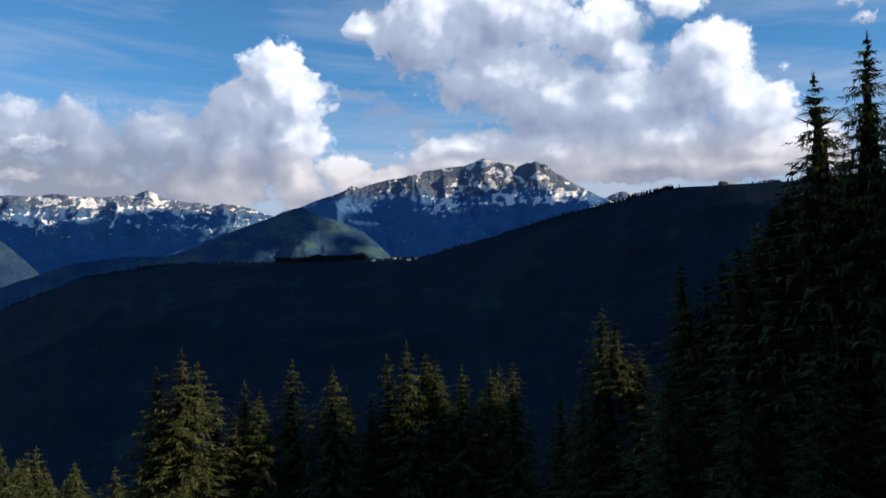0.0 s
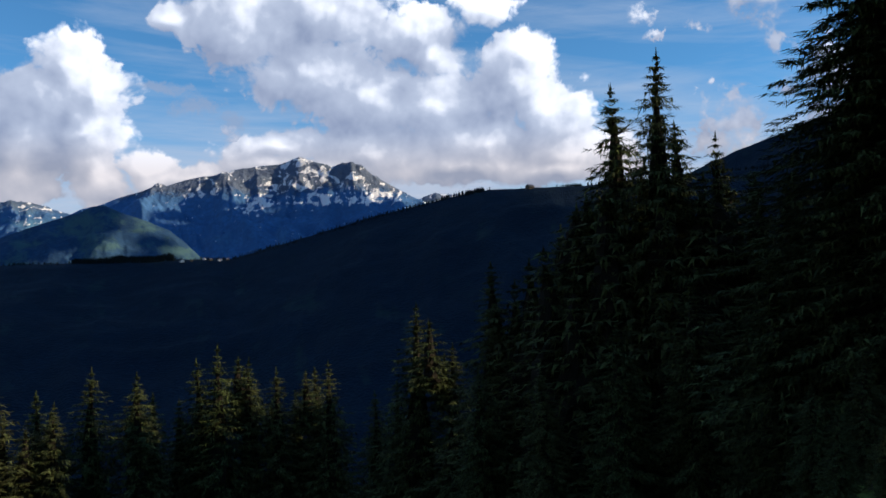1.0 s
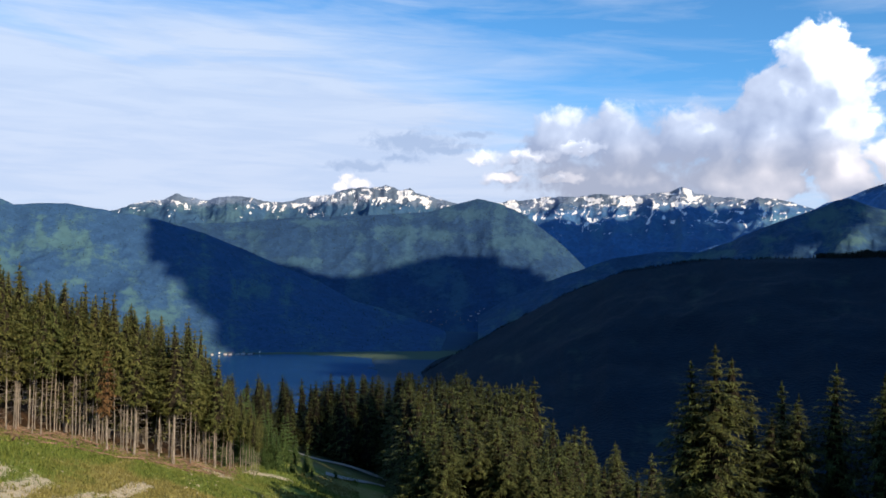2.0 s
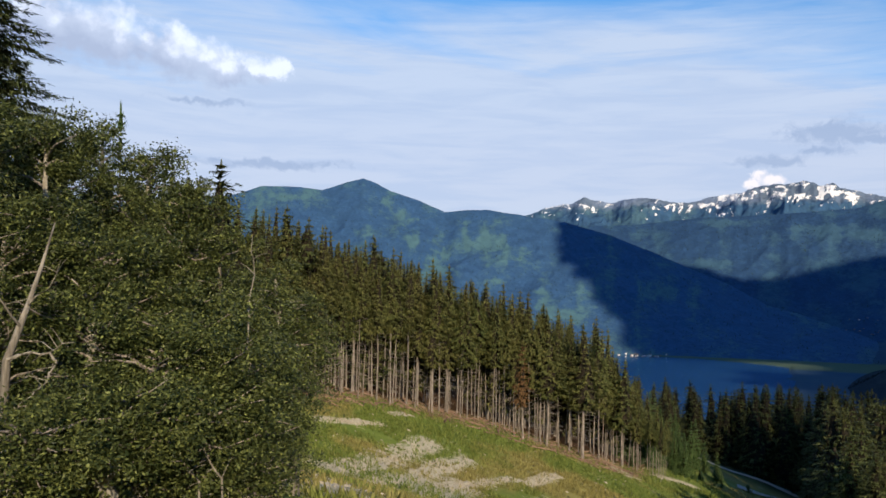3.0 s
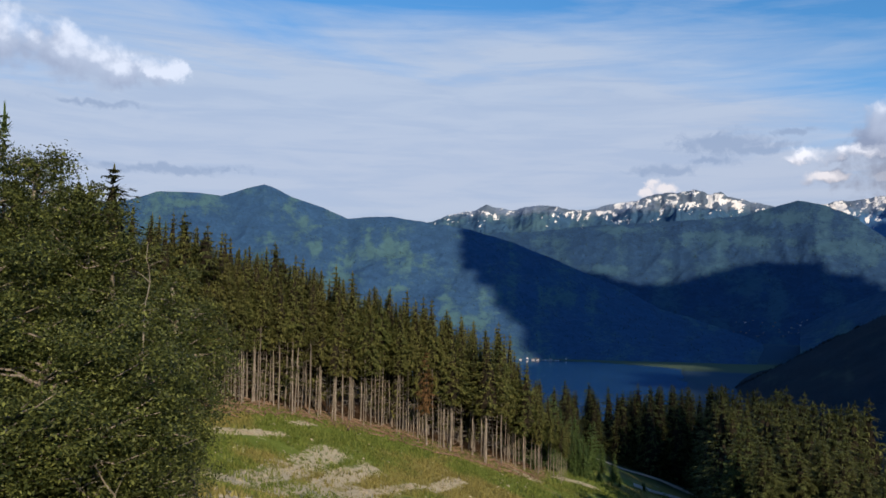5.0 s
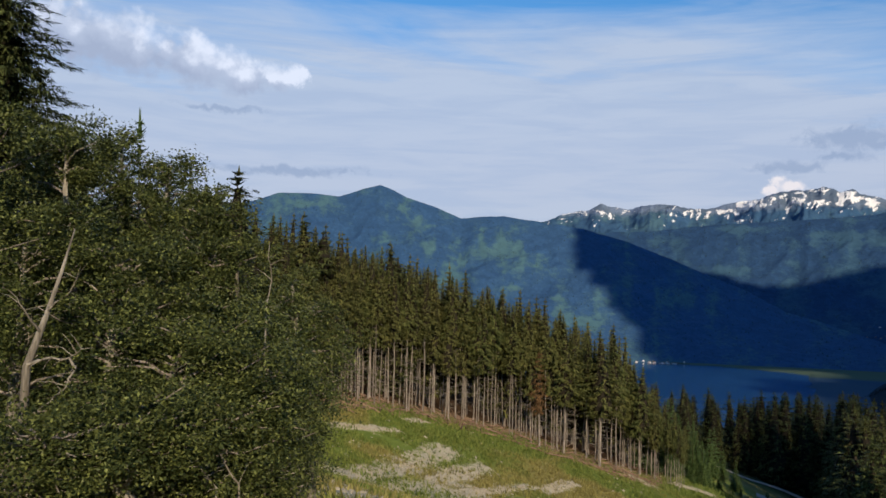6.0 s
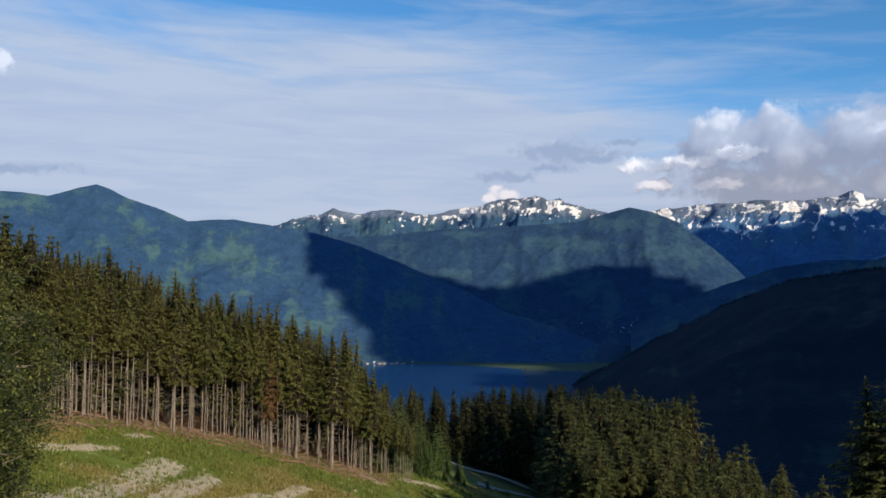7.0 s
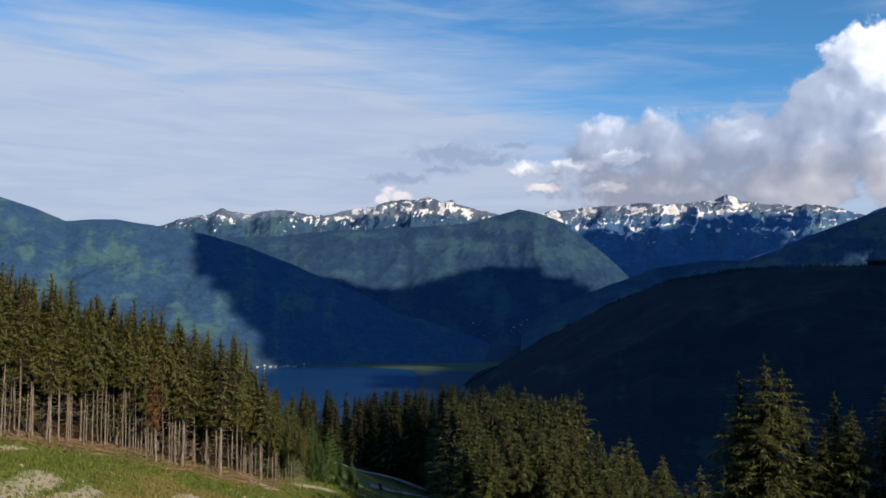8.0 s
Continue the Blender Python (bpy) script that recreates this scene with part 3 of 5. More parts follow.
# distance haze is put into the blue of these base colours
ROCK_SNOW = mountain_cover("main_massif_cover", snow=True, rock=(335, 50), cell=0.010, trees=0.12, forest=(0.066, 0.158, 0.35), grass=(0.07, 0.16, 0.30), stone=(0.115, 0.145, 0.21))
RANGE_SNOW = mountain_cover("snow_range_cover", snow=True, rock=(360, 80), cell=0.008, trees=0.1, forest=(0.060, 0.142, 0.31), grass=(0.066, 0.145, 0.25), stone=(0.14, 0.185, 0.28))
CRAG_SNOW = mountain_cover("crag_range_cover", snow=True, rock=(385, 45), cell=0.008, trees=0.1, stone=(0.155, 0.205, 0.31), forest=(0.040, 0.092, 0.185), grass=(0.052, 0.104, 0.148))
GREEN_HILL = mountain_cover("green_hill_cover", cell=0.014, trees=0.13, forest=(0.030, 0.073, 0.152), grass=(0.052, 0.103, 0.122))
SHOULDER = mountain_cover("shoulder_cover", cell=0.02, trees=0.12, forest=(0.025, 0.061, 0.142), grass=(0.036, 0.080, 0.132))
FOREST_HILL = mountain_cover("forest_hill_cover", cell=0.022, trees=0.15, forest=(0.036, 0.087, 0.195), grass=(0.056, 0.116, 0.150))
# near-black blue: the ridge's shade and haze are partly in this colour
SHADED_FOREST = mountain_cover("dark_forest_cover", cell=0.012, trees=0.3, forest=(0.007, 0.020, 0.038), grass=(0.016, 0.033, 0.038))
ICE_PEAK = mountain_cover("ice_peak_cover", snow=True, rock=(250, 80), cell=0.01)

DARK_SKY = [(-62, 8.6), (-45, 7.4), (-36, 6.8), (-27, 6.4), (-21, 6.25), (-19.5, 6.3), (-16, 6.32), (-13.4, 5.9), (-8.4, 4.85), (-3, 3.4), (1.6, 2.1), (5.5, 2.25), (11.6, 2.1), (18.8, 2.0), (23.1, 1.3), (27.2, -0.3), (31.5, -2.6), (35.6, -5.0), (38.4, -6.6), (40, -7.5)]
DARK_FAR, DARK_FOOT = [(-90, 1100), (-40, 1150), (-20, 1250), (0, 1350), (20, 1500), (30, 1600), (40, 1650)], (560, -190)
LAND_1 = ridge("mountain_1", "dark forested mountain ridge in cloud shade above the valley", DARK_SKY, DARK_FAR, DARK_FOOT, SHADED_FOREST, 21, jag=0.05, spur=0.10, power=1.0, open_share=0.33,
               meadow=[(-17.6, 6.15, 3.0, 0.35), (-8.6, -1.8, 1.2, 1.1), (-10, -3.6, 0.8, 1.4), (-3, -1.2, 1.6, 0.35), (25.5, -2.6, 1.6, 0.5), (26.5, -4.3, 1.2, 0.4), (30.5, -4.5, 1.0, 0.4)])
ridge("mountain_2", "dark blue forested mountain top behind the ridge", [(-62, 13), (-50, 12), (-40, 10.2), (-34, 8.45), (-31.8, 7.7), (-29, 6.6), (-25, 5.0), (-20, 3)], [(-95, 1700), (-20, 1900)], (1300, 20), SHADED_FOREST, 25, jag=0.1)
GREEN_SKY = [(-4, 0.3), (2, 1.2), (3.6, 2.4), (4.5, 3.3), (5.5, 4.15), (7.0, 4.8), (8.2, 5.2), (9.4, 5.75), (10.1, 5.62), (10.8, 5.3), (12.6, 4.7), (14.5, 4.0), (16.3, 3.2), (18.4, 2.55), (20.8, 2.6), (23.8, 2.2), (26, 1.4), (27.9, 0.75), (31, -0.6), (33, -1.8)]
GREEN_FAR, GREEN_FOOT = [(-4, 2200), (12, 2250), (33, 2300)], (1700, -165)
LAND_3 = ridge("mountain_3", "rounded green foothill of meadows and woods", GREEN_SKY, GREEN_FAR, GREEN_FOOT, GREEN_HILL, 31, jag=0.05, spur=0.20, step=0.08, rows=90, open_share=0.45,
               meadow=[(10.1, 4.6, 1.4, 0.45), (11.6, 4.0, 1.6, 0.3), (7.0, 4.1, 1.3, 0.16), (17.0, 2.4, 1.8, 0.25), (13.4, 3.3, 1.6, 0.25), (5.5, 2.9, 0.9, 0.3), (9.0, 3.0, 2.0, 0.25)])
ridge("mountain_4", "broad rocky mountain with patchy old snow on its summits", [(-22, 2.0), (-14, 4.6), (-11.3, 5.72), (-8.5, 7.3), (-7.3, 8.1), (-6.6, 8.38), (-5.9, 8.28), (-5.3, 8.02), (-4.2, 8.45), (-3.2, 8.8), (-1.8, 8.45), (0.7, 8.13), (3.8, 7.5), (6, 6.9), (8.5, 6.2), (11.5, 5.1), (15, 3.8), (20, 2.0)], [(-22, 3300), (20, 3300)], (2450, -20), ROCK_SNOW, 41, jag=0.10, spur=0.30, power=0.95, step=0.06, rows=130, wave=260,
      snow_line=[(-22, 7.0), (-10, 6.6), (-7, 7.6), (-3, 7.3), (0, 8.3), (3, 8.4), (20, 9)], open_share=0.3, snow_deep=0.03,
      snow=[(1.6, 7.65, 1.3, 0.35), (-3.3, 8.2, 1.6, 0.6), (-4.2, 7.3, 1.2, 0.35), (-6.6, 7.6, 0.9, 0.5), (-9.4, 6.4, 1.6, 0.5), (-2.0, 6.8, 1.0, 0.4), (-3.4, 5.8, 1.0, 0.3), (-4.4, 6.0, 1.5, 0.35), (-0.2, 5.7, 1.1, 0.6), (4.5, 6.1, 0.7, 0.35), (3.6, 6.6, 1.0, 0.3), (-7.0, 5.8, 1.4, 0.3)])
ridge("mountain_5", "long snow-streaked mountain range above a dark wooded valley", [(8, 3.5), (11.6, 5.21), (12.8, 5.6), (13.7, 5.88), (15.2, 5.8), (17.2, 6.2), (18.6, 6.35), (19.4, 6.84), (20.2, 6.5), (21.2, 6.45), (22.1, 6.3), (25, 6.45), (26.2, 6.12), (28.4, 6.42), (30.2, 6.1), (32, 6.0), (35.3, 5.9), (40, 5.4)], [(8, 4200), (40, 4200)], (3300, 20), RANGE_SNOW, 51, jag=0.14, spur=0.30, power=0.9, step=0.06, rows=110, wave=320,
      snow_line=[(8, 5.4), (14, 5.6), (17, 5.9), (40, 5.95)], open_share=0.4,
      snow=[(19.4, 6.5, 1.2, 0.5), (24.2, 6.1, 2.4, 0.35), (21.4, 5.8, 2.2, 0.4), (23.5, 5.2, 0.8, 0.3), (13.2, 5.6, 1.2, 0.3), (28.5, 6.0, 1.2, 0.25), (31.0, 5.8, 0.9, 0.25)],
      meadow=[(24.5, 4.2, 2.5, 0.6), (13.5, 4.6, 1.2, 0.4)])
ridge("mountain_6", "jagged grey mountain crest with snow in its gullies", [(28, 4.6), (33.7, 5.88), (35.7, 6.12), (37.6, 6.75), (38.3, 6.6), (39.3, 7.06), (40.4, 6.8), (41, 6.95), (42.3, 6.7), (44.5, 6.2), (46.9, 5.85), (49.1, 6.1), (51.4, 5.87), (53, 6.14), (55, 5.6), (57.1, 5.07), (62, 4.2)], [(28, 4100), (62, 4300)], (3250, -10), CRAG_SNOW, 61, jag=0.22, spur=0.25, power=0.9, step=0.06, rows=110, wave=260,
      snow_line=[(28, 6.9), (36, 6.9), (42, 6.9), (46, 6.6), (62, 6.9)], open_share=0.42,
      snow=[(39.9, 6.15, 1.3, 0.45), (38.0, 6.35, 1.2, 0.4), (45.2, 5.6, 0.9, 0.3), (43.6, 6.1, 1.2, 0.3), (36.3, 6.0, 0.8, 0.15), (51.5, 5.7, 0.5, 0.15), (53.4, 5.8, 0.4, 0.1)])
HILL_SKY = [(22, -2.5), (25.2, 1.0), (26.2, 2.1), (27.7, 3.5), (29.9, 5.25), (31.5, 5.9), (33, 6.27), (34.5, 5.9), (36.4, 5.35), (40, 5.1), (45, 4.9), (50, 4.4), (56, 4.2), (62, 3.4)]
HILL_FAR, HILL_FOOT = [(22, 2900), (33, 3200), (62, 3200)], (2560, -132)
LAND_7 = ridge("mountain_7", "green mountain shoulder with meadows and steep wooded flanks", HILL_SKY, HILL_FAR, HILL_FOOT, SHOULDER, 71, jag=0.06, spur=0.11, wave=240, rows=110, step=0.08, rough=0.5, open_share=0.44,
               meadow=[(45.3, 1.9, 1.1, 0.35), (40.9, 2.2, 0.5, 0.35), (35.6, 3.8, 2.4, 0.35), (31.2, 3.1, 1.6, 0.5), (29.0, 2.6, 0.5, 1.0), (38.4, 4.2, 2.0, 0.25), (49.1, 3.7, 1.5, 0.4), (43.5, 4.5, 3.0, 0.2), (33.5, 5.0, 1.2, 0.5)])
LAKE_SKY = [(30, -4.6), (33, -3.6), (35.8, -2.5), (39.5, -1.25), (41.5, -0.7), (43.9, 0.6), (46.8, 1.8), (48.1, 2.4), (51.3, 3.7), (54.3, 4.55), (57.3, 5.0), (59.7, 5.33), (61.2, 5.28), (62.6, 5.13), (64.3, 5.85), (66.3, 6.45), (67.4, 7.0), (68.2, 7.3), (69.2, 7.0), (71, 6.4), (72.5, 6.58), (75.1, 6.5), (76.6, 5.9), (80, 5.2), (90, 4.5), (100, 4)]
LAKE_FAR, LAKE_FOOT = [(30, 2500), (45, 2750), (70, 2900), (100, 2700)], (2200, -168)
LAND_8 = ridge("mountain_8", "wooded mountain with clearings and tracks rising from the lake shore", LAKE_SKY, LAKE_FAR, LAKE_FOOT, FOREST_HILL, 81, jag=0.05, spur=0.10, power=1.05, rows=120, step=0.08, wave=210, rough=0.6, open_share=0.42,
               meadow=[(66.5, 5.9, 0.5, 0.9), (65.6, 4.6, 0.7, 0.8), (64.5, 3.2, 0.8, 0.8), (63.1, 1.6, 0.9, 0.9), (65.2, 4.6, 1.4, 0.12), (59.5, 3.1, 1.8, 0.65), (57.6, 2.5, 0.8, 0.6), (63.9, 0.8, 1.8, 0.5), (59.0, 0.5, 0.5, 0.2), (56.0, -0.2, 0.6, 0.25), (61.5, -0.4, 0.7, 0.2), (54.5, -1.6, 1.6, 0.9), (68.5, 3.0, 1.0, 1.2), (73, 5.9, 1.2, 0.25), (57.5, -2.2, 2.0, 0.5)])
ridge("mountain_9", "distant snow-covered peak in haze", [(-17, 5.6), (-15.2, 6.1), (-14.1, 6.15), (-13.2, 6.05), (-12.3, 6.25), (-11.5, 6.0), (-10, 5.2)], [(-17, 4500), (-10, 4500)], (4100, 150), ICE_PEAK, 91, jag=0.08, step=0.08, snow_line=[(-17, 3.0), (-10, 3.0)])

# cloud puffs added unseen high over the hillside, to shade valley and ridges
def face(az, rise, skyline, distance, foot):
    """Elevation and distance of a point on a mountain's near face, rise (0 to 1) of the way up to the crest."""
    top = math.tan(radians(float(np.interp(az, *zip(*skyline)))))
    far = float(np.interp(az, *zip(*distance)))
    r = foot[0] + (far - foot[0]) * rise
    return math.degrees(math.atan2(foot[1] + (top * far - foot[1]) * rise, r)), r


SHADED = []  # bearing, elevation, distance, half width of the shade
for az in range(-44, 37, 4):
    SHADED += [(az, *face(az, k / 10, DARK_SKY, DARK_FAR, DARK_FOOT), 62 + 5 * k) for k in range(2, 7 if -22 <= az <= -14 else 8 if -26 <= az <= -10 else 10)]
for az in np.arange(33.0, 55.5, 1.1):
    for k in range(0, 20):
        el, r = face(az, k / 19, LAKE_SKY, LAKE_FAR, LAKE_FOOT)
        if az < float(np.interp(el, [-3.76, -2.59, -1.84, -0.67, 0.26, 1.45, 2.38, 3.34, 4.17], [50.4, 50.9, 51.6, 52.8, 53.3, 54.0, 55.3, 55.8, 55.4])) - 0.9:
            SHADED.append((az, el, r, 62))
for az in np.arange(26, 48, 1.1):
    cap = float(np.interp(az, [26, 28, 30, 32.6, 34.9, 36.8, 39.2, 42.3, 43.8, 46.9], [0.2, 0.9, 2.0, 2.9, 3.35, 2.7, 1.9, 1.6, 1.65, 2.1])) - 0.7
    SHADED += [(az, el, r, 74) for el, r in (face(az, k / 24, HILL_SKY, HILL_FAR, HILL_FOOT) for k in range(0, 22)) if el < cap]
SHADED += [(az, math.degrees(math.atan2(LAKE_Z + 0.11 * max(0, r - 2250), r)), r, 88) for az in np.arange(28.5, 41, 2.4) for r in (1700, 1800, 2270, 2340, 2410, 2500, 2590)]
SHADED += [(az, math.degrees(math.atan2(LAKE_Z, r)), r, 90) for az in (29, 31, 33) for r in (1600, 1900, 2000)]
SHADED += [(20, 1.2, 2130, 120), (23, 1.0, 2180, 130), (26.5, 0.3, 2200, 140), (17, 1.8, 2120, 100), (29.5, -1.2, 2200, 130), (25, -1.0, 2050, 120), (29, -2.2, 2050, 120), (21, 0.3, 2000, 110), (31, -1.2, 2150, 110), (32.5, -2.0, 2200, 100), (28, -0.5, 2150, 120), (31, -2.5, 1950, 120)]
SHADED += [(a, e, 2450 + 850 * (e + 0.5) / 8.8, 105) for a in np.arange(-17, 9, 2.0) for e in (1.0, 2.2, 3.3, 4.3 - abs(a + 1) * 0.06)]
SHADED += [(a, e, 2450 + 850 * (e + 0.5) / 8.8, 80) for a, e in ((4.0, 5.0), (6.0, 4.9), (1.0, 5.3), (-1.0, 5.5), (-3.5, 5.0), (-8.0, 4.8))]
SHADED += [(a, e, 3300 + 900 * (e - 0.3) / 6.0, 165) for a in (13, 16, 19, 22, 25, 28) for e in (1.2, 2.0, 2.8, 3.6, 4.9 - abs(a - 17) * 0.16) if e > 11.0 - 0.45 * a]
SHADED += [(a, e, r, 105) for a, e, r in ((31.5, -1.9, 2000), (33, -2.3, 2100), (34.3, -2.4, 2250), (33.2, -3.0, 1800), (31.8, -3.2, 1760), (30.4, -2.3, 1800), (32.6, -1.6, 2250), (34.0, -3.2, 2000), (35.2, -3.4, 2300))]
SHADED += [(a, 6.2, 1650, 200) for a in (-26, -32, -38)]
SHADED += [(5.6, 3.6, 2150, 70), (4.6, 2.6, 2080, 100), (3.6, 1.6, 2000, 120)]
SHADED += [(a, math.degrees(math.atan2(LAKE_Z, r)), r, 80) for a in (28, 30, 32, 33.5) for r in (1500, 1650, 1800, 1950, 2250, 2400, 2550)]
for az in np.arange(18.5, 32.5, 1.4):
    SHADED += [(az, *face(az, k / 8, GREEN_SKY, GREEN_FAR, GREEN_FOOT), 74) for k in range(1, 5 if az < 20 else 7 if az < 22 else 9)]
# more puffs, added to darken the wood across the track
SHADED += [(a, -7.5, 228, 24) for a in (40.0, 44.5)]


def shade_clouds():
    rng = random.Random(5)
    verts, faces = [], []
    ball = bmesh.new()
    bmesh.ops.create_icosphere(ball, subdivisions=2, radius=1.0)
    dirs = [v.co.copy() for v in ball.verts]
    tris = [[v.index for v in f.verts] for f in ball.faces]
    ball.free()
    for az, el, r, w in SHADED:
        p = place(az, el, r)
        c = p + SUN_WAY * ((1500.0 - p.z) / SUN_WAY.z)
        for k in range(3):
            a = rng.uniform(0, 6.283)
            off = rng.uniform(0.15, 0.5) * w if k else 0.0
            s = (rng.uniform(0.5, 0.62) if k else 0.74) * w
            o = c + Vector((math.cos(a) * off, math.sin(a) * off, rng.uniform(-0.1, 0.1) * w))
            base = len(verts)
            for d in dirs:
                lump = 1 + 0.35 * (noise.fractal(o * 0.01 + d * 1.6, 0.8, 2.0, 4))
                verts.append((o.x + d.x * s * lump, o.y + d.y * s * lump, o.z + max(d.z, -0.45) * s * 0.5 * lump))
            faces += [[base + i for i in t] for t in tris]
    me = bpy.data.meshes.new("cloud")
    me.from_pydata(verts, [], faces)
    me.polygons.foreach_set("use_smooth", [True] * len(me.polygons))
    me.materials.append(VAPOUR)
    return tagged(new("cloud", me), "unseen cumulus puffs added high over the valley to cast shade", "cloud", kind="structure")


shade_clouds()
# ---- trees ----
def mesh_of(name, verts, faces, mat, smooth=False):
    me = bpy.data.meshes.new(name)
    me.from_pydata(verts, [], faces)
    if smooth:
        me.polygons.foreach_set("use_smooth", [True] * len(me.polygons))
    me.materials.append(mat)
    return me


def part(name, me, parent, label=""):
    ob = new(name, me)
    ob.parent = parent
    return tagged(ob, label) if label else ob


def tube(verts, faces, points, radii, sides=7):
    """A tapering round stem through the points, added to the lists."""
    base = len(verts)
    for i, (p, r) in enumerate(zip(points, radii)):
        a, b = points[max(i - 1, 0)], points[min(i + 1, len(points) - 1)]
        d = (Vector(b) - Vector(a)).normalized()
        u = d.orthogonal().normalized()
        w = d.cross(u)
        for k in range(sides):
            t = 2 * math.pi * k / sides
            verts.append(tuple(Vector(p) + (u * math.cos(t) + w * math.sin(t)) * r))
    for i in range(len(points) - 1):
        for k in range(sides):
            j = (k + 1) % sides
            faces.append((base + i * sides + k, base + i * sides + j, base + (i + 1) * sides + j, base + (i + 1) * sides + k))
    faces.append(tuple(base + (len(points) - 1) * sides + k for k in range(sides)))


def spruce(seed, height, bare, radius, whorls, boughs, steps, spray, mat, sag=0.32, ragged=0.3, snags=14, girth=0.011, crown_power=0.8, twins=0, hang=0.75, core=0.28, twigs=4, thin=0.36):
    """A spruce: tapered trunk with dead snags below, and a crown of drooping boughs hung with sprays."""
    rng = random.Random(seed)
    root = tagged(new("spruce_tree"), "", "tree")
    lean = [(0.0, 0.0)]
    for i in range(6):
        lean.append((lean[-1][0] + rng.uniform(-1, 1) * 0.006 * height, lean[-1][1] + rng.uniform(-1, 1) * 0.006 * height))

    def axis(z):
        f = min(max(z / height, 0), 1) * 6
        i = min(int(f), 5)
        f -= i
        return lean[i][0] * (1 - f) + lean[i + 1][0] * f, lean[i][1] * (1 - f) + lean[i + 1][1] * f

    v, f = [], []
    zs = [-0.8, 0.0, 0.35] + [height * k / 9.8 for k in range(1, 10)]
    tube(v, f, [(*axis(z), z) for z in zs], [girth * height * (1.35 if z < 0.2 else 1.0) * max(1 - max(z, 0) / height, 0.04) ** 0.75 for z in zs])
    for i in range(snags):
        z = rng.uniform(0.15, 1.0) * max(bare, 0.2) * height
        a, l = rng.uniform(0, 6.283), rng.uniform(0.4, 1.6)
        x, y = axis(z)
        tube(v, f, [(x, y, z), (x + math.cos(a) * l * 0.6, y + math.sin(a) * l * 0.6, z - 0.05 * l), (x + math.cos(a) * l, y + math.sin(a) * l, z - 0.25 * l)], [0.03, 0.02, 0.008], 4)
    part("trunk", mesh_of("trunk", v, f, BARK), root)

    v, f = [], []

    def spike(p, d, side, l, w):
        b = len(v)
        s = side * (w * 0.5)
        v.extend((tuple(p + s), tuple(p + d * l), tuple(p - s)))
        f.append((b, b + 1, b + 2))

    tops = [(0.0, 0.0, bare * height, height, radius)]
    for k in range(twins):
        a = rng.uniform(0, 6.283)
        tops.append((math.cos(a) * radius * 0.5, math.sin(a) * radius * 0.5, height * 0.7, height * rng.uniform(0.88, 0.95), radius * 0.5))
    inner = set()
    sector = [rng.uniform(1 - ragged, 1 + ragged * 0.6) for _ in range(12)]
    for tx, ty, z0, z1, rad in tops:
        count = max(6, int(whorls * (z1 - z0) / (height * (1 - bare))))
        for i in range(count):
            t = (i + rng.uniform(-0.3, 0.3)) / (count - 1)
            t = min(max(t, 0), 1)
            z = z0 + (z1 - z0) * t * 0.985
            cx, cy = axis(z)
            reach = rad * ((1 - t) ** crown_power) * min(1.0, 0.55 + 3.0 * t) + 0.10
            n_b = max(4, int(boughs * (0.65 + 0.5 * (1 - t))))
            turn = rng.uniform(0, 6.283)
            for b in range(n_b):
                a = turn + 6.283 * b / n_b + rng.uniform(-0.3, 0.3)
                l = reach * sector[int(a / 6.283 * 12) % 12] * rng.uniform(0.62, 1.18)
                out = Vector((math.cos(a), math.sin(a), 0))
                side = Vector((-math.sin(a), math.cos(a), 0))
                n_s = max(3, int(steps * l / radius + 1.6))
                hub = Vector((cx + tx, cy + ty, z))
                droop = sag * rng.uniform(0.7, 1.3)
                for s in range(n_s):
                    u = (s + rng.uniform(0.3, 1.0)) / n_s
                    p = hub + out * (l * u) + side * (l * rng.uniform(-0.06, 0.06)) + Vector((0, 0, l * (0.10 * u - droop * u * u + 0.12 * u ** 4)))
                    k = spray * rng.uniform(0.7, 1.3) * (0.40 + 0.60 * min(1.0, l * 0.6))
                    for q in range(twigs):
                        sgn = 1 if q % 2 else -1
                        d = (out * rng.uniform(0.4, 1.2) + side * (sgn * rng.uniform(0.1, 0.8)) + Vector((0, 0, rng.uniform(-0.8, 0.1)))).normalized()
                        w = (d.cross(Vector((rng.uniform(-0.5, 0.5), rng.uniform(-0.5, 0.5), 1)))).normalized()
                        spike(p + out * (k * rng.uniform(-0.7, 0.5)) + side * (k * rng.uniform(-0.5, 0.5)), d, w, k * rng.uniform(0.7, 1.2), k * thin)
                    if rng.random() < hang:
                        for q in range(2):
                            d = (out * rng.uniform(-0.1, 0.5) + side * rng.uniform(-0.4, 0.4) + Vector((0, 0, -1))).normalized()
                            spike(p + out * (k * rng.uniform(-0.6, 0.4)) + side * (k * rng.uniform(-0.5, 0.5)), d, side, k * rng.uniform(0.8, 1.3), k * thin * 0.9)
                tip = hub + out * (l * 0.93) + Vector((0, 0, l * (0.19 - droop)))
                for q in range(2):
                    spike(tip, (out + side * rng.uniform(-0.4, 0.4) + Vector((0, 0, rng.uniform(-0.1, 0.3)))).normalized(), side, spray * (0.3 + 0.6 * min(1.0, l / 1.5)), spray * 0.24)
        # the young shoots that close up the tip
        for k in range(30):
            z = z1 - 0.12 * (z1 - z0) * rng.random()
            a = rng.uniform(0, 6.283)
            l = 0.22 + 0.26 * (z1 - z) * rad / 4.0
            d = Vector((math.cos(a), math.sin(a), rng.uniform(0.1, 0.9))).normalized()
            spike(Vector((*axis(z), z - 0.1)) + Vector((tx, ty, 0)), d, Vector((-math.sin(a), math.cos(a), 0)), l * rng.uniform(0.7, 1.3), l * 0.45)
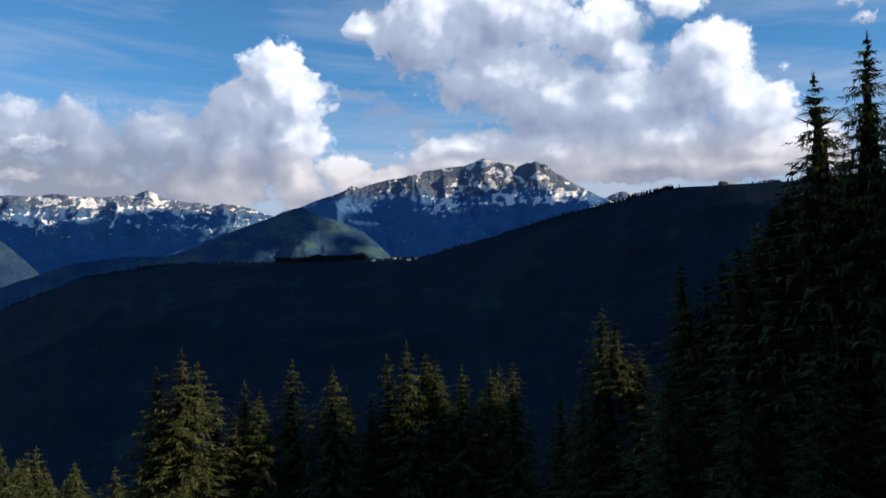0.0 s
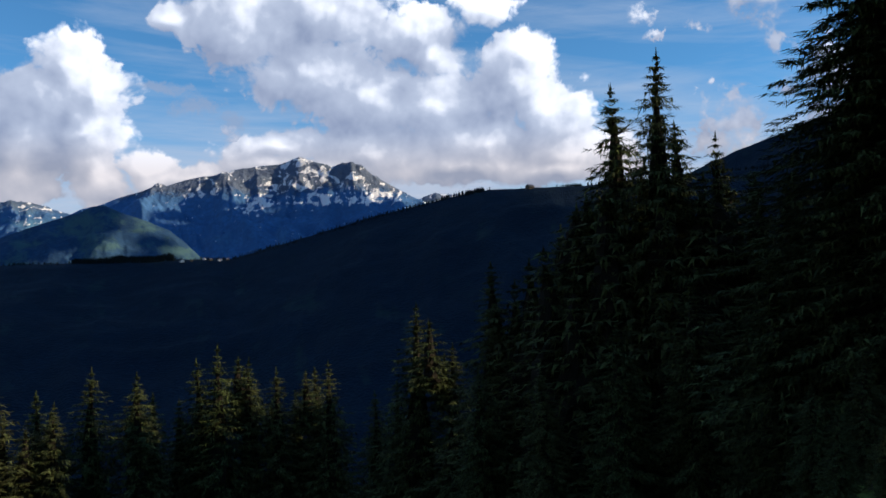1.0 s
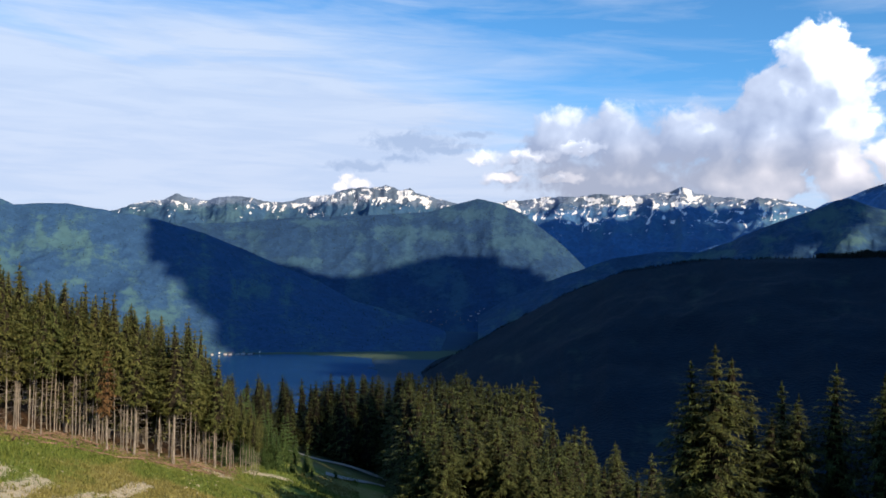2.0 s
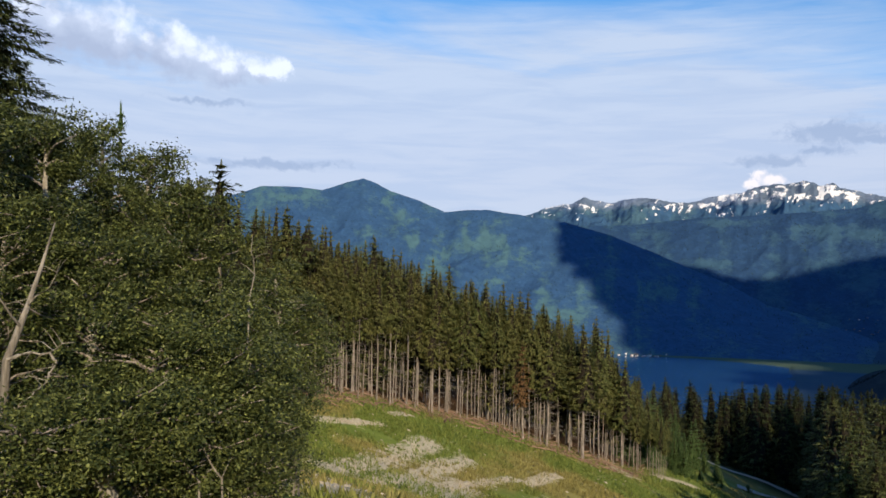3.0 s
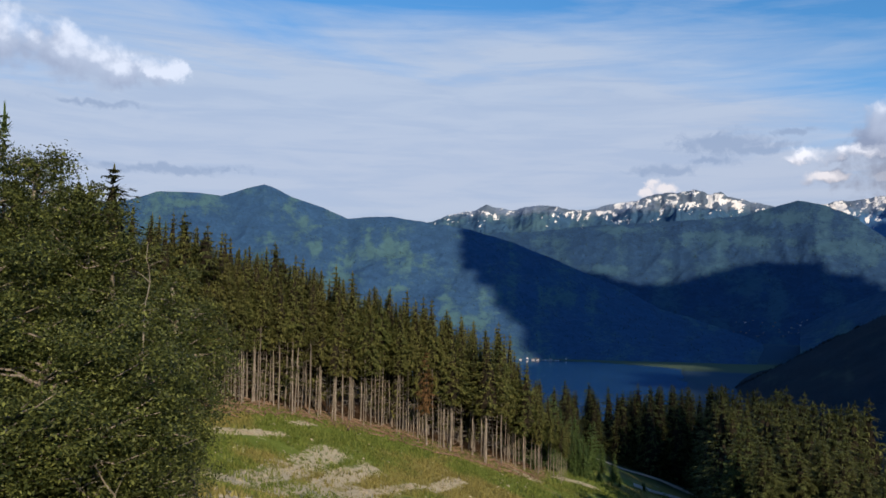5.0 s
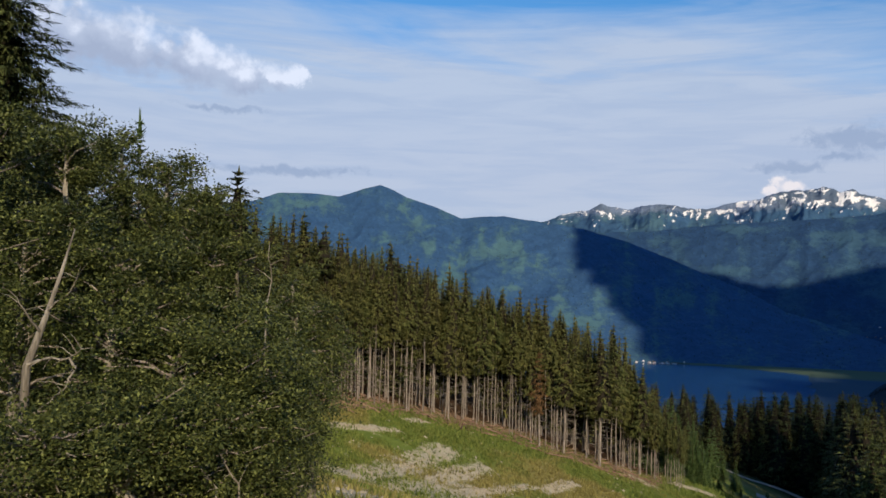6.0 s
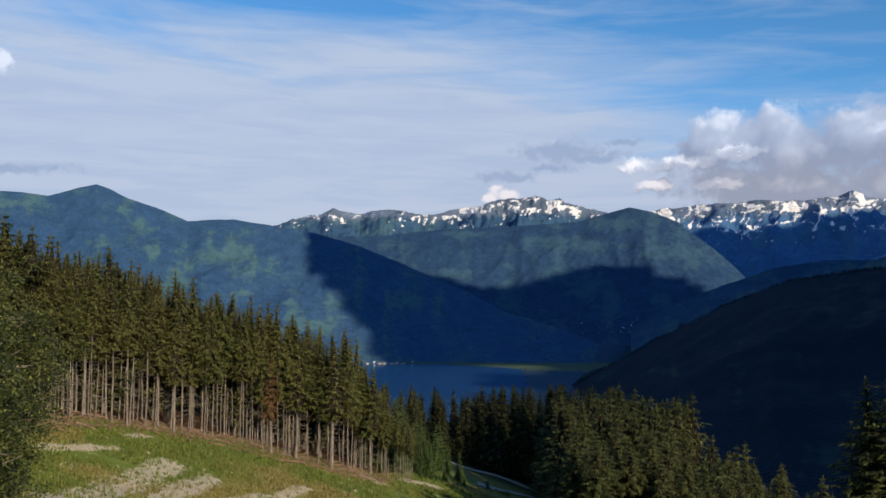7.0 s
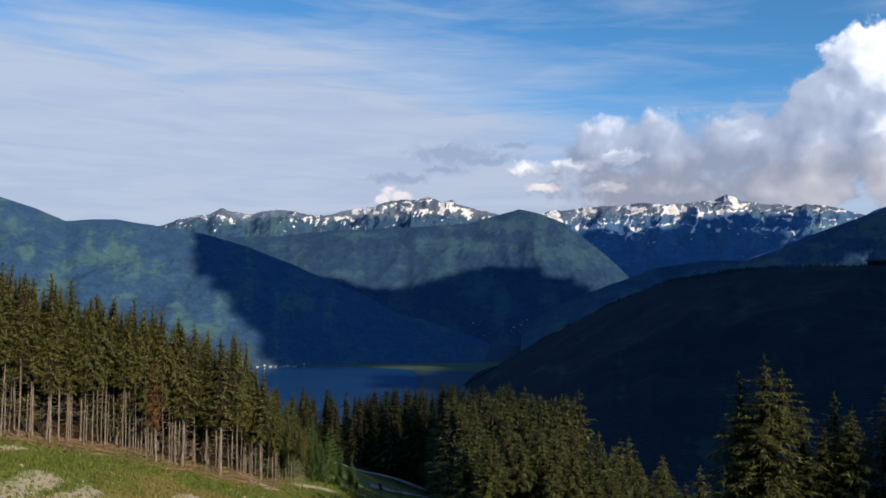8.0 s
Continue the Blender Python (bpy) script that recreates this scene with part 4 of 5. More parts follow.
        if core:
            # solid core added to block light and darken the crown's inside
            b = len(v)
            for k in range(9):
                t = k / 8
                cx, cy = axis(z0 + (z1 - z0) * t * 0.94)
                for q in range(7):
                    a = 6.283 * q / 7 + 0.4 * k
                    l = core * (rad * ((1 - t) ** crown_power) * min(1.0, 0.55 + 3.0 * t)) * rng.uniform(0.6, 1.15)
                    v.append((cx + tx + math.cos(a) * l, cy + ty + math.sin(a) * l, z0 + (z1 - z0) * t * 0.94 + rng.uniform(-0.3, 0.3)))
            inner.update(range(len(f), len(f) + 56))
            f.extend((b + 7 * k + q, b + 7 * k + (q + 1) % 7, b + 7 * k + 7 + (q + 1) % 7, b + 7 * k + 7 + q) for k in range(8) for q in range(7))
        for k in range(3):
            d = Vector((rng.uniform(-0.1, 0.1), rng.uniform(-0.1, 0.1), 1)).normalized()
            spike(Vector((*axis(z1), z1 - 0.5)) + Vector((tx, ty, 0)), d, Vector((math.cos(k), math.sin(k), 0)), 0.75, 0.17)
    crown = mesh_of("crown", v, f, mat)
    crown.materials.append(CORE_SHADE)
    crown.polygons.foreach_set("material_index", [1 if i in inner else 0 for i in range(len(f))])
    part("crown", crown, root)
    root["tall"] = height
    return root


def set_tree(pattern, label, group, az, r, tip=None, height=None, rng=random, squeeze=1.0, sink=0.0, lean=0.015):
    """A copy of the pattern on the ground at that bearing and distance, its tip at the given elevation or of the given height."""
    p = polar(az, r)
    base = float(ground_height(p.x, p.y)) + EYE - sink
    if tip is not None:
        height = place(az, tip, r).z - base
    s = height / pattern["tall"]
    m = Matrix.LocRotScale((p.x, p.y, base), Euler((rng.uniform(-lean, lean), rng.uniform(-lean, lean), rng.uniform(0, 6.283))), None)
    ob = copy_thing(pattern, m)
    ob.scale = (s * squeeze, s * squeeze, s)
    return tagged(ob, label, "tree", group)


PATTERNS = []


def pattern(*a, **k):
    ob = spruce(*a, **k)
    PATTERNS.append(ob)
    return ob


ROW = [pattern(100 + i, 20, 0.05, 4.6, 46, 9, 17, 0.44, NEEDLES, sag=0.30, ragged=0.35, core=0.34, twigs=5, thin=0.28, twins=i % 2) for i in range(4)]
TALL = [pattern(120 + i, 26, 0.06, 5.2, 54, 9, 16, 0.5, NEEDLES, sag=0.40, ragged=0.45, hang=1.0, core=0.36, twigs=6, thin=0.25) for i in range(3)]
EDGE_SPRUCE = [pattern(140 + i, 20, bare, 3.0, 34, 7, 8, 0.42, NEEDLES_EDGE, sag=0.36, ragged=0.55, snags=30, girth=girth, crown_power=0.78, core=0.4)
               for i, (bare, girth) in enumerate([(0.38, 0.0066), (0.50, 0.0050), (0.56, 0.0058), (0.62, 0.0040), (0.45, 0.0052), (0.53, 0.0066)])]
INNER = [pattern(160 + i, 20, 0.10, 3.4, 26, 6, 4, 0.64, NEEDLES_EDGE, sag=0.3, ragged=0.4, snags=4, crown_power=0.75, core=0.5) for i in range(4)]
FULL = [pattern(180 + i, 20, 0.04, 4.6, 34, 8, 8, 0.54, NEEDLES, sag=0.34, ragged=0.35, snags=3, crown_power=0.72, core=0.5, twins=i % 2) for i in range(4)]
WOOD_SPRUCE = [pattern(190 + i, 20, 0.04, 4.6, 25, 7, 4, 0.68, NEEDLES, sag=0.32, ragged=0.35, snags=2, core=0.5, crown_power=0.72) for i in range(3)]
YOUNG = [pattern(200 + i, 9, 0.0, 2.3, 26, 10, 8, 0.42, NEEDLES_YOUNG, sag=0.12, ragged=0.3, snags=0, hang=0.3, crown_power=0.95, core=0.2) for i in range(3)]
OLD = pattern(230, 28, 0.03, 5.8, 80, 13, 28, 0.36, NEEDLES, sag=0.42, ragged=0.3, hang=1.0, core=0.3, twigs=7, thin=0.24)
SAPLING = pattern(240, 9, 0.0, 1.9, 34, 8, 12, 0.22, NEEDLES_YOUNG, sag=0.05, ragged=0.3, snags=0, hang=0.2, crown_power=1.0, core=0)
DRY = pattern(220, 14, 0.35, 1.5, 16, 5, 4, 0.6, NEEDLES_DRY, sag=0.5, ragged=0.5, snags=30)

rng = random.Random(11)
# the row of spruces below, in front of the dark ridge
ROW_TIPS = [(17.5, -3.55, 60), (15.3, -6.9, 64), (13.7, -5.72, 66), (12.7, -6.5, 62), (10.5, -4.56, 64), (7.9, -5.04, 62), (6.6, -6.4, 68), (5.2, -6.9, 66), (3.7, -4.42, 66), (2.7, -3.54, 64),
            (19.0, -4.6, 61), (0.8, -4.58, 65), (-1.2, -5.24, 64), (-2.4, -6.8, 66), (-3.6, -5.36, 66), (-4.8, -4.93, 62), (-7.6, -7.11, 60), (-10.8, -1.33, 54), (-9.3, -6.5, 58), (-13.0, -4.2, 52)]
for i, (az, tip, r) in enumerate(ROW_TIPS):
    wide = 1.3 if i == 0 else 1.1
    set_tree(ROW[(1 if i == 0 else i % 4)], "tall spruce with sunlit olive top and shaded lower boughs" if i else "broad bushy spruce with a double top lit by evening sun",
             "spruces on the slope below", az, r, tip, rng=rng, squeeze=wide)
# tall dark spruces on the uphill side
DARK_TIPS = [(-16.1, 1.3, 44), (-18.2, -1.5, 46), (-20.4, 3.65, 46), (-22.4, 5.5, 42), (-24.8, 12.85, 42), (-27.1, 14.65, 40), (-28.9, 10.1, 43), (-31.0, 9.1, 44), (-33.0, 6.5, 40), (-35.5, 6.0, 36),
             (-39.6, 23.0, 31), (-44.5, 21.0, 30), (-15.0, -6.0, 40), (-19.0, -6.0, 36), (-24.0, -3.0, 34), (-29.0, 0.0, 34), (-34.0, 1.0, 30), (-39.0, -5.0, 22), (-41.5, -4.0, 20), (-37.4, -8.5, 19), (-40.0, -9.5, 17), (-36.0, -7.0, 22)]
for i, (az, tip, r) in enumerate(DARK_TIPS):
    set_tree(OLD if az in (-39.6, -44.5) else TALL[i % 3], "tall dark spruce standing in deep shade", "dark spruces uphill", az, r, tip, rng=rng, squeeze=1.5 if az == -39.6 else 0.95 if az in (-27.1, -31.0) else 1.1 if az == -24.8 else 1.4)
DARK_WOOD = []
# spruces added behind the dark stand to shade the row's lower boughs
for i in range(34):
    az = rng.uniform(-36, -17.5)
    tip = float(np.interp(az, [-36, -28, -22, -17.5], [3.5, 0.5, -2.5, -5.0])) + rng.uniform(-0.7, 0.7)
    DARK_WOOD.append((WOOD_SPRUCE[i % 3], az, rng.uniform(54, 76), tip, None, 1.25))
for az, tip in [(-17.0, 0.0), (-18.6, 1.4), (-20.0, 2.2), (-22.0, 5.0), (-23.4, 6.8), (-25.8, 7.6), (-27.8, 7.4), (-29.8, 6.6), (-31.8, 7.0), (-33.4, 6.2), (-35.4, 7.2), (-37.2, 8.5), (-26.5, 3.0), (-30.5, 2.5), (-21.5, 0.5), (-34.5, 3.0)]:
    DARK_WOOD.append((rng.choice(FULL), az, rng.uniform(37, 44) if az > -30 else rng.uniform(44, 52), tip, None, 1.35))
# spruces added mostly out of view, to keep the dark stand in shade
for i in range(64):
    if i > 49:
        az, r, top = rng.uniform(-78, -48), rng.uniform(21, 33), rng.uniform(7, 10)
    elif i < 16:
        az, r, top = rng.uniform(-53, -37), rng.uniform(58, 76), rng.uniform(4.5, 7.5)
    else:
        az, r, top = rng.uniform(-68, -45), rng.uniform(34, 55), rng.uniform(11, 17)
    DARK_WOOD.append((WOOD_SPRUCE[i % 3], az, r, math.degrees(math.atan2(top, r)), None, 1.1))
# unseen spruces added farther uphill, tops set to shade half the row's height
for i in range(44):
    az = 15.4 - 30 * i / 43
    p = place(az, float(np.interp(az, [-13, -10.3, -7.5, -4.1, -1.1, 2.8, 8.1, 10.6, 13.8], [-5.2, -7.0, -10.8, -11.6, -8.8, -9.9, -10.0, -9.4, -7.8])), 64)
    q = p + SUN_WAY * (rng.uniform(66, 84) / math.cos(radians(SUN_EL))) + Vector((0, 0, 1.0 + rng.uniform(-0.8, 0.8) - EYE - 1.9))
    far = math.hypot(q.x, q.y)
    DARK_WOOD.append((WOOD_SPRUCE[i % 3], math.degrees(math.atan2(-q.x, q.y)), far, math.degrees(math.atan2(q.z, far)), None, 1.25))
# felled edge of the wood: tall trees bare to half their height
EDGE_LINE = ([49.0, 52.0, 55.0, 60.0, 64.0, 68.0, 71.0, 75.0, 79.0, 86.0], [141.0, 137.0, 133.0, 129.0, 126.0, 118.0, 110.0, 98.0, 88.0, 80.0])
az = 47.6
while az < 84:
    r = float(np.interp(az, *EDGE_LINE)) + rng.uniform(-1.5, 7.0)
    set_tree(rng.choice(EDGE_SPRUCE), "slender spruce with long bare pale trunk at the felled edge", "spruces at the wood's edge", az, r, height=rng.uniform(16.5, 22.0) * float(np.interp(az, [47.0, 49.5, 52.0], [0.45, 0.66, 1.0])), rng=rng, lean=0.028)
    az += rng.uniform(0.10, 0.24) if rng.random() < 0.75 else rng.uniform(0.3, 0.5)
INNER_WOOD, TRACK_WOOD, SLOPE_WOOD = [], [], []
for i in range(140):
    az = rng.uniform(51, 92)
    r = float(np.interp(az, *EDGE_LINE)) + 5 + 45 * rng.random() ** 1.6
    INNER_WOOD.append((rng.choice(INNER), az, r, None, rng.uniform(17, 22.5), 1.0))
for az, tip, r in [(78.2, 7.95, 80), (73.2, 5.2, 104), (67.4, 3.4, 126)]:
    set_tree(rng.choice(FULL), "full spruce rising above the wood's edge", "spruces at the wood's edge", az, r, tip, rng=rng, squeeze=1.7 if az > 78 else 1.15)
for az, tip, r in [(53.0, -2.3, 134.5), (55.4, -1.8, 133), (50.4, -4.6, 141)]:
    set_tree(EDGE_SPRUCE[0], "tall broad-crowned spruce standing proud at the felled edge", "spruces at the wood's edge", az, r - 1.5, tip, rng=rng, squeeze=1.6)
set_tree(DRY, "dead spruce with rusty brown needles", "spruces at the wood's edge", 57.0, 129.0, height=15, rng=rng)
# young growth where the wood thins out
for i in range(38):
    az = rng.uniform(44.4, 50.6)
    r = 143 + (51 - az) * 4.0 + rng.uniform(-3, 14)
    top = float(np.interp(az, [44.4, 45.4, 47, 49, 51], [7.0, 9.5, 11.5, 13.0, 13.0]))
    set_tree(rng.choice(YOUNG), "young fresh-green spruce at the meadow's foot", "young spruces", az, r, height=top * rng.uniform(0.4, 1.0), rng=rng, squeeze=0.9)
for i in range(24):
    az = rng.uniform(42.4, 50)
    set_tree(rng.choice(YOUNG), "low green spruce bush on the brow of the meadow", "young spruces", az, 138 + (51 - az) * 4.4 + rng.uniform(-3, 4), height=rng.uniform(0.9, 2.4), rng=rng, squeeze=1.3)
# dark wood across the track
for i in range(44):
    TRACK_WOOD.append((rng.choice(WOOD_SPRUCE), rng.uniform(29, 38.3), rng.uniform(150, 186), rng.uniform(-7.2, -5.9), None, 1.1))
for i in range(110):
    az = rng.uniform(31, 50)
    r = rng.uniform(216, 252) if 38.4 < az < 46.5 else rng.uniform(188, 238)
    TRACK_WOOD.append((rng.choice(WOOD_SPRUCE), az, r, -5.75 + rng.uniform(-0.9, 0.35) - (r - 186) * 0.004, None, 1.1))
# sunlit wood that drops away to the valley
for az, tip, r in [(36.7, -8.0, 96), (33.9, -8.0, 100), (35.4, -9.0, 92), (31.5, -8.4, 98), (38.0, -10.6, 100), (29.5, -9.5, 96)]:
    set_tree(ROW[int(az) % 4], "sunlit spruce with brownish cones at the wood's front", "spruces in the sloping wood", az, r, tip, rng=rng, squeeze=1.15)
for i in range(96):
    az = rng.uniform(18.8, 36.5)
    top = float(np.interp(az, [18.8, 20.7, 22.8, 26.4, 30.1, 35, 36.5], [-11.6, -10.7, -9.8, -8.5, -6.6, -5.4, -5.7]))
    deep = rng.random()
    r = 100 + 60 * deep
    tip = top - (1 - deep) * 2.2 - 1.8 * rng.random() ** 1.6
    if deep < 0.5:
        set_tree(rng.choice(FULL + ROW[:2]), "sunlit spruce in the wood below the meadow", "spruces in the sloping wood", az, r, tip=tip, rng=rng, squeeze=1.15)
    else:
        SLOPE_WOOD.append((rng.choice(WOOD_SPRUCE), az, r, tip, None, 1.1))
# the big spruce behind the broad-leaved trees
set_tree(OLD, "big old spruce with hanging boughs behind the leafy trees", "", 91.4, 45, 23.0, rng=rng, squeeze=1.3)
set_tree(SAPLING, "slim young spruce poking out of the leafy thicket", "", 83.5, 25.5, 10.9, rng=rng, squeeze=0.75)


def leafy(seed, height, radius, count, size, lean=0.0, start=0.25):
    """A broad-leaved tree: forking pale stem, limbs, and a loose crown of single leaves in clumps."""
    rng = random.Random(seed)
    root = tagged(new("broadleaf_tree"), "", "tree")
    v, f = [], []
    stem = [Vector((0, 0, -0.5))]
    for i in range(1, 8):
        stem.append(Vector((stem[-1].x + rng.uniform(-0.16, 0.16) + lean * 0.12, stem[-1].y + rng.uniform(-0.16, 0.16), height * 0.92 * i / 7)))
    tube(v, f, stem, [0.16 * (1 - i / 8.2) + 0.015 for i in range(8)], 8)
    part("trunk", mesh_of("trunk", v, f, BARK_PALE, True), root)
    clumps = []
    for i in range(40):
        t = rng.uniform(start, 1.0)
        j = min(int(t * 7), 6)
        p = stem[j].lerp(stem[j + 1], t * 7 - j)
        a = rng.uniform(0, 6.283)
        l = radius * (0.35 + 0.75 * math.sin(math.pi * min(1, (t - start) / (1 - start) * 0.8 + 0.16))) * rng.uniform(0.6, 1.1)
        q = p + Vector((math.cos(a), math.sin(a), rng.uniform(0.1, 0.75))) * (l * 0.55)
        e = q + Vector((math.cos(a + rng.uniform(-0.6, 0.6)), math.sin(a + rng.uniform(-0.6, 0.6)), rng.uniform(-0.2, 0.7))) * (l * 0.5)
        v, f = [], []
        tube(v, f, [p, p.lerp(q, 0.5) + Vector((0, 0, 0.1)), q, q.lerp(e, 0.6)], [0.035, 0.028, 0.018, 0.006], 5)
        part("limb", mesh_of("limb", v, f, BARK, True), root)
        for k in range(4):
            u = rng.random()
            c = (p.lerp(q, u) if rng.random() < 0.25 else q.lerp(e, u)) + Vector((rng.gauss(0, 0.25), rng.gauss(0, 0.25), rng.gauss(0, 0.22)))
            clumps.append((c, rng.uniform(0.25, 0.6)))
    v, f = [], []
    for i in range(count):
        c, s = clumps[rng.randrange(len(clumps))]
        p = c + Vector((rng.gauss(0, 1), rng.gauss(0, 1), rng.gauss(0, 0.75))) * s * 0.36
        d = Vector((rng.gauss(0, 1), rng.gauss(0, 1), rng.gauss(-0.25, 0.6))).normalized()
        w = d.cross(Vector((rng.gauss(0, 0.6), rng.gauss(0, 0.6), 1))).normalized()
        l = size * rng.uniform(0.7, 1.3)
        b = len(v)
        fold = d.cross(w) * (l * rng.uniform(0.05, 0.18))
        v.extend((tuple(p), tuple(p + d * l * 0.45 + w * l * 0.28 + fold), tuple(p + d * l), tuple(p + d * l * 0.5 - w * l * 0.28 + fold)))
        f.extend(((b, b + 1, b + 2), (b, b + 2, b + 3)))
    part("crown", mesh_of("crown", v, f, LEAVES), root)
    return root


# leafy thicket beside the meadow
THICKET = [
    # bearing, distance, tip elevation, crown half width, leaves
    (91.5, 20.0, 11.4, 2.6, 15000), (87.0, 21.5, 10.7, 2.3, 15000), (82.8, 23.5, 9.8, 2.0, 13000), (79.6, 22.5, 7.6, 1.7, 10000), (77.0, 21.0, 4.2, 1.6, 9000), (85.0, 18.0, 3.0, 2.2, 11000),
    (90.6, 18.5, 3.5, 2.0, 4000), (76.4, 20.0, -1.2, 1.4, 8000), (80.0, 18.0, -1.0, 1.8, 9000), (95.5, 19.0, 12.0, 2.5, 9000), (76.9, 19.0, -7.0, 1.2, 3500), (78.5, 17.0, -7.0, 1.6, 7000), (84.0, 15.5, -7.5, 1.8, 7000), (88.6, 15.0, -9.0, 1.6, 4500),
    (75.9, 17.5, -11.4, 0.8, 1300), (75.4, 21.5, -0.5, 1.3, 8000), (74.6, 22.0, -4.5, 0.9, 5000), (75.6, 20.0, -8.6, 0.9, 1800), (76.0, 18.0, -4.5, 1.6, 8000), (82.0, 17.0, -2.5, 1.8, 9000),
    (84.9, 25.0, 10.6, 1.8, 9000), (81.3, 25.0, 8.7, 1.6, 9000), (79.7, 24.0, 7.0, 1.4, 7000), (73.6, 23.0, 1.6, 1.3, 5500), (72.2, 24.0, -1.0, 1.1, 4500), (73.4, 21.0, -9.0, 0.8, 800),
]
for i, (az, r, tip, wide, count) in enumerate(THICKET):
    p = polar(az, r)
    base = float(ground_height(p.x, p.y)) + EYE
    high = place(az, tip, r).z - base
    ob = leafy(300 + i, max(high, 1.2), wide, int(count * 2.1), 0.086, start=0.15)
    ob.location = (p.x, p.y, base)
    ob.rotation_euler = (0, 0, i * 1.7)
    tagged(ob, "leafy green broad-leaved tree with pale lichened stems" if tip > 0 else "low leafy green bush at the edge of the meadow", "tree" if tip > 0 else "bush", "leafy thicket")


# a half-dead pale stem leaning in front of the thicket
root = tagged(new("bare_stem"), "half-dead pale lichened stem with bare twisted branches", "tree")
rng = random.Random(9)
p = polar(90.3, 15.8)
foot, head = Vector((p.x, p.y, float(ground_height(p.x, p.y)) + EYE - 0.2)), place(87.6, 3.5, 16.4)
line = [foot, place(90.0, -7.4, 15.8), place(89.95, -5.0, 15.8), place(89.3, -2.9, 15.9), place(88.9, -1.6, 16.0), place(88.2, 1.0, 16.2), head]
v, f = [], []
tube(v, f, line, [0.10, 0.08, 0.07, 0.06, 0.045, 0.03, 0.012], 9)
part("trunk", mesh_of("trunk", v, f, BARK_PALE, True), root)


def crooked(start, ends, thick, seed, parent):
    """A thin bare branch that wanders from point to point, with a few twigs of its own."""
    rng = random.Random(seed)
    pts = [start]
    for e in ends:
        for k in (0.33, 0.67, 1.0):
            q = pts[-1].lerp(e, k) if k == 1.0 else pts[-1].lerp(e, 0.36)
            pts.append(q + (Vector((rng.uniform(-1, 1), rng.uniform(-1, 1), rng.uniform(-1, 1))) * 0.05 if k < 1 else Vector()))
    v, f = [], []
    tube(v, f, pts, [thick * (1 - 0.85 * i / (len(pts) - 1)) for i in range(len(pts))], 6)
    branch = part("branch", mesh_of("branch", v, f, BARK_PALE, True), parent)
    for k in range(2, len(pts) - 1):
        v, f = [], []
        d = Vector((rng.uniform(-0.4, 0.4), rng.uniform(-1, 1), rng.uniform(-0.7, 0.9))).normalized() * rng.uniform(0.15, 0.45)
        tube(v, f, [pts[k], pts[k] + d * 0.6 + Vector((0, 0, 0.03)), pts[k] + d], [thick * 0.35, thick * 0.22, thick * 0.08], 4)
        part("twig", mesh_of("twig", v, f, BARK_PALE, True), branch)


crooked(place(89.9, -4.9, 15.75), [place(88.6, -4.5, 15.4), place(87.4, -4.4, 15.2), place(86.2, -3.9, 15.0)], 0.034, 1, root)
crooked(place(87.6, -4.5, 15.25), [place(87.3, -5.4, 15.1), place(87.9, -6.6, 15.0), place(89.2, -7.6, 14.9)], 0.024, 2, root)
crooked(place(89.3, -2.9, 15.85), [place(90.2, -1.6, 15.6), place(91.4, -0.2, 15.4)], 0.026, 3, root)
crooked(place(88.9, -1.6, 15.95), [place(87.8, -0.6, 15.6), place(87.2, 1.2, 15.4)], 0.022, 4, root)
# dead branches that stick out of the thicket
for k, spots in enumerate([[(77.0, -12.6), (78.2, -10.8), (79.4, -9.2)], [(78.4, -12.8), (79.4, -11.6), (80.9, -10.4)], [(84.2, -13.0), (82.8, -10.6), (82.4, -9.0)], [(75.6, -2.4), (75.3, 0.6), (75.5, 3.2)], [(76.6, -8.4), (76.2, -5.4), (76.3, -3.6)]]):
    dead = tagged(new("dead_branch"), "thin pale dead branch sticking out of the leafy thicket", "branch", "dead branches")
    reach = 15.6 if k < 3 else 18.6
    p = polar(spots[0][0], reach + 0.3)
    crooked(Vector((p.x, p.y, float(ground_height(p.x, p.y)) + EYE - 0.1)), [place(a, e, reach) for a, e in spots], 0.03, 10 + k, dead)


def joined_wood(name, label, trees):
    """A stretch of wood whose single trees cannot be told apart, as one mesh."""
    co, faces, slots, mats = [], [], [], [BARK, NEEDLES_EDGE, NEEDLES, CORE_SHADE]
    start = 0
    for pat, az, r, tip, height, wide in trees:
        p = polar(az, r)
        base = float(ground_height(p.x, p.y)) + EYE
        if tip is not None:
            height = place(az, tip, r).z - base
        s = height / pat["tall"]
        m = np.array(Matrix.LocRotScale((p.x, p.y, base), Euler((0, 0, rng.uniform(0, 6.283))), (s * wide, s * wide, s)))
        for k, ob in enumerate(sorted(pat.children, key=lambda o: o.name, reverse=True)):
            me = ob.data
            v = np.empty(len(me.vertices) * 3)
            me.vertices.foreach_get("co", v)
            co.append(v.reshape(-1, 3) @ m[:3, :3].T + m[:3, 3])
            faces += [[i + start for i in f.vertices] for f in me.polygons]
            slots += [mats.index(me.materials[f.material_index]) for f in me.polygons]
            start += len(me.vertices)
    me = bpy.data.meshes.new(name)
    me.from_pydata(np.concatenate(co).tolist(), [], faces)
    for m in mats:
        me.materials.append(m)
    me.polygons.foreach_set("material_index", slots)
    return tagged(new(name, me), label, "wood", kind="stuff")


joined_wood("uphill_wood", "dark spruce stand uphill, most of it added unseen to cast shade", DARK_WOOD)
joined_wood("spruce_wood", "dense spruce wood behind the felled edge and across the track", INNER_WOOD + TRACK_WOOD + SLOPE_WOOD)

for ob in PATTERNS:
    for o in (*ob.children_recursive, ob):
        bpy.data.objects.remove(o)
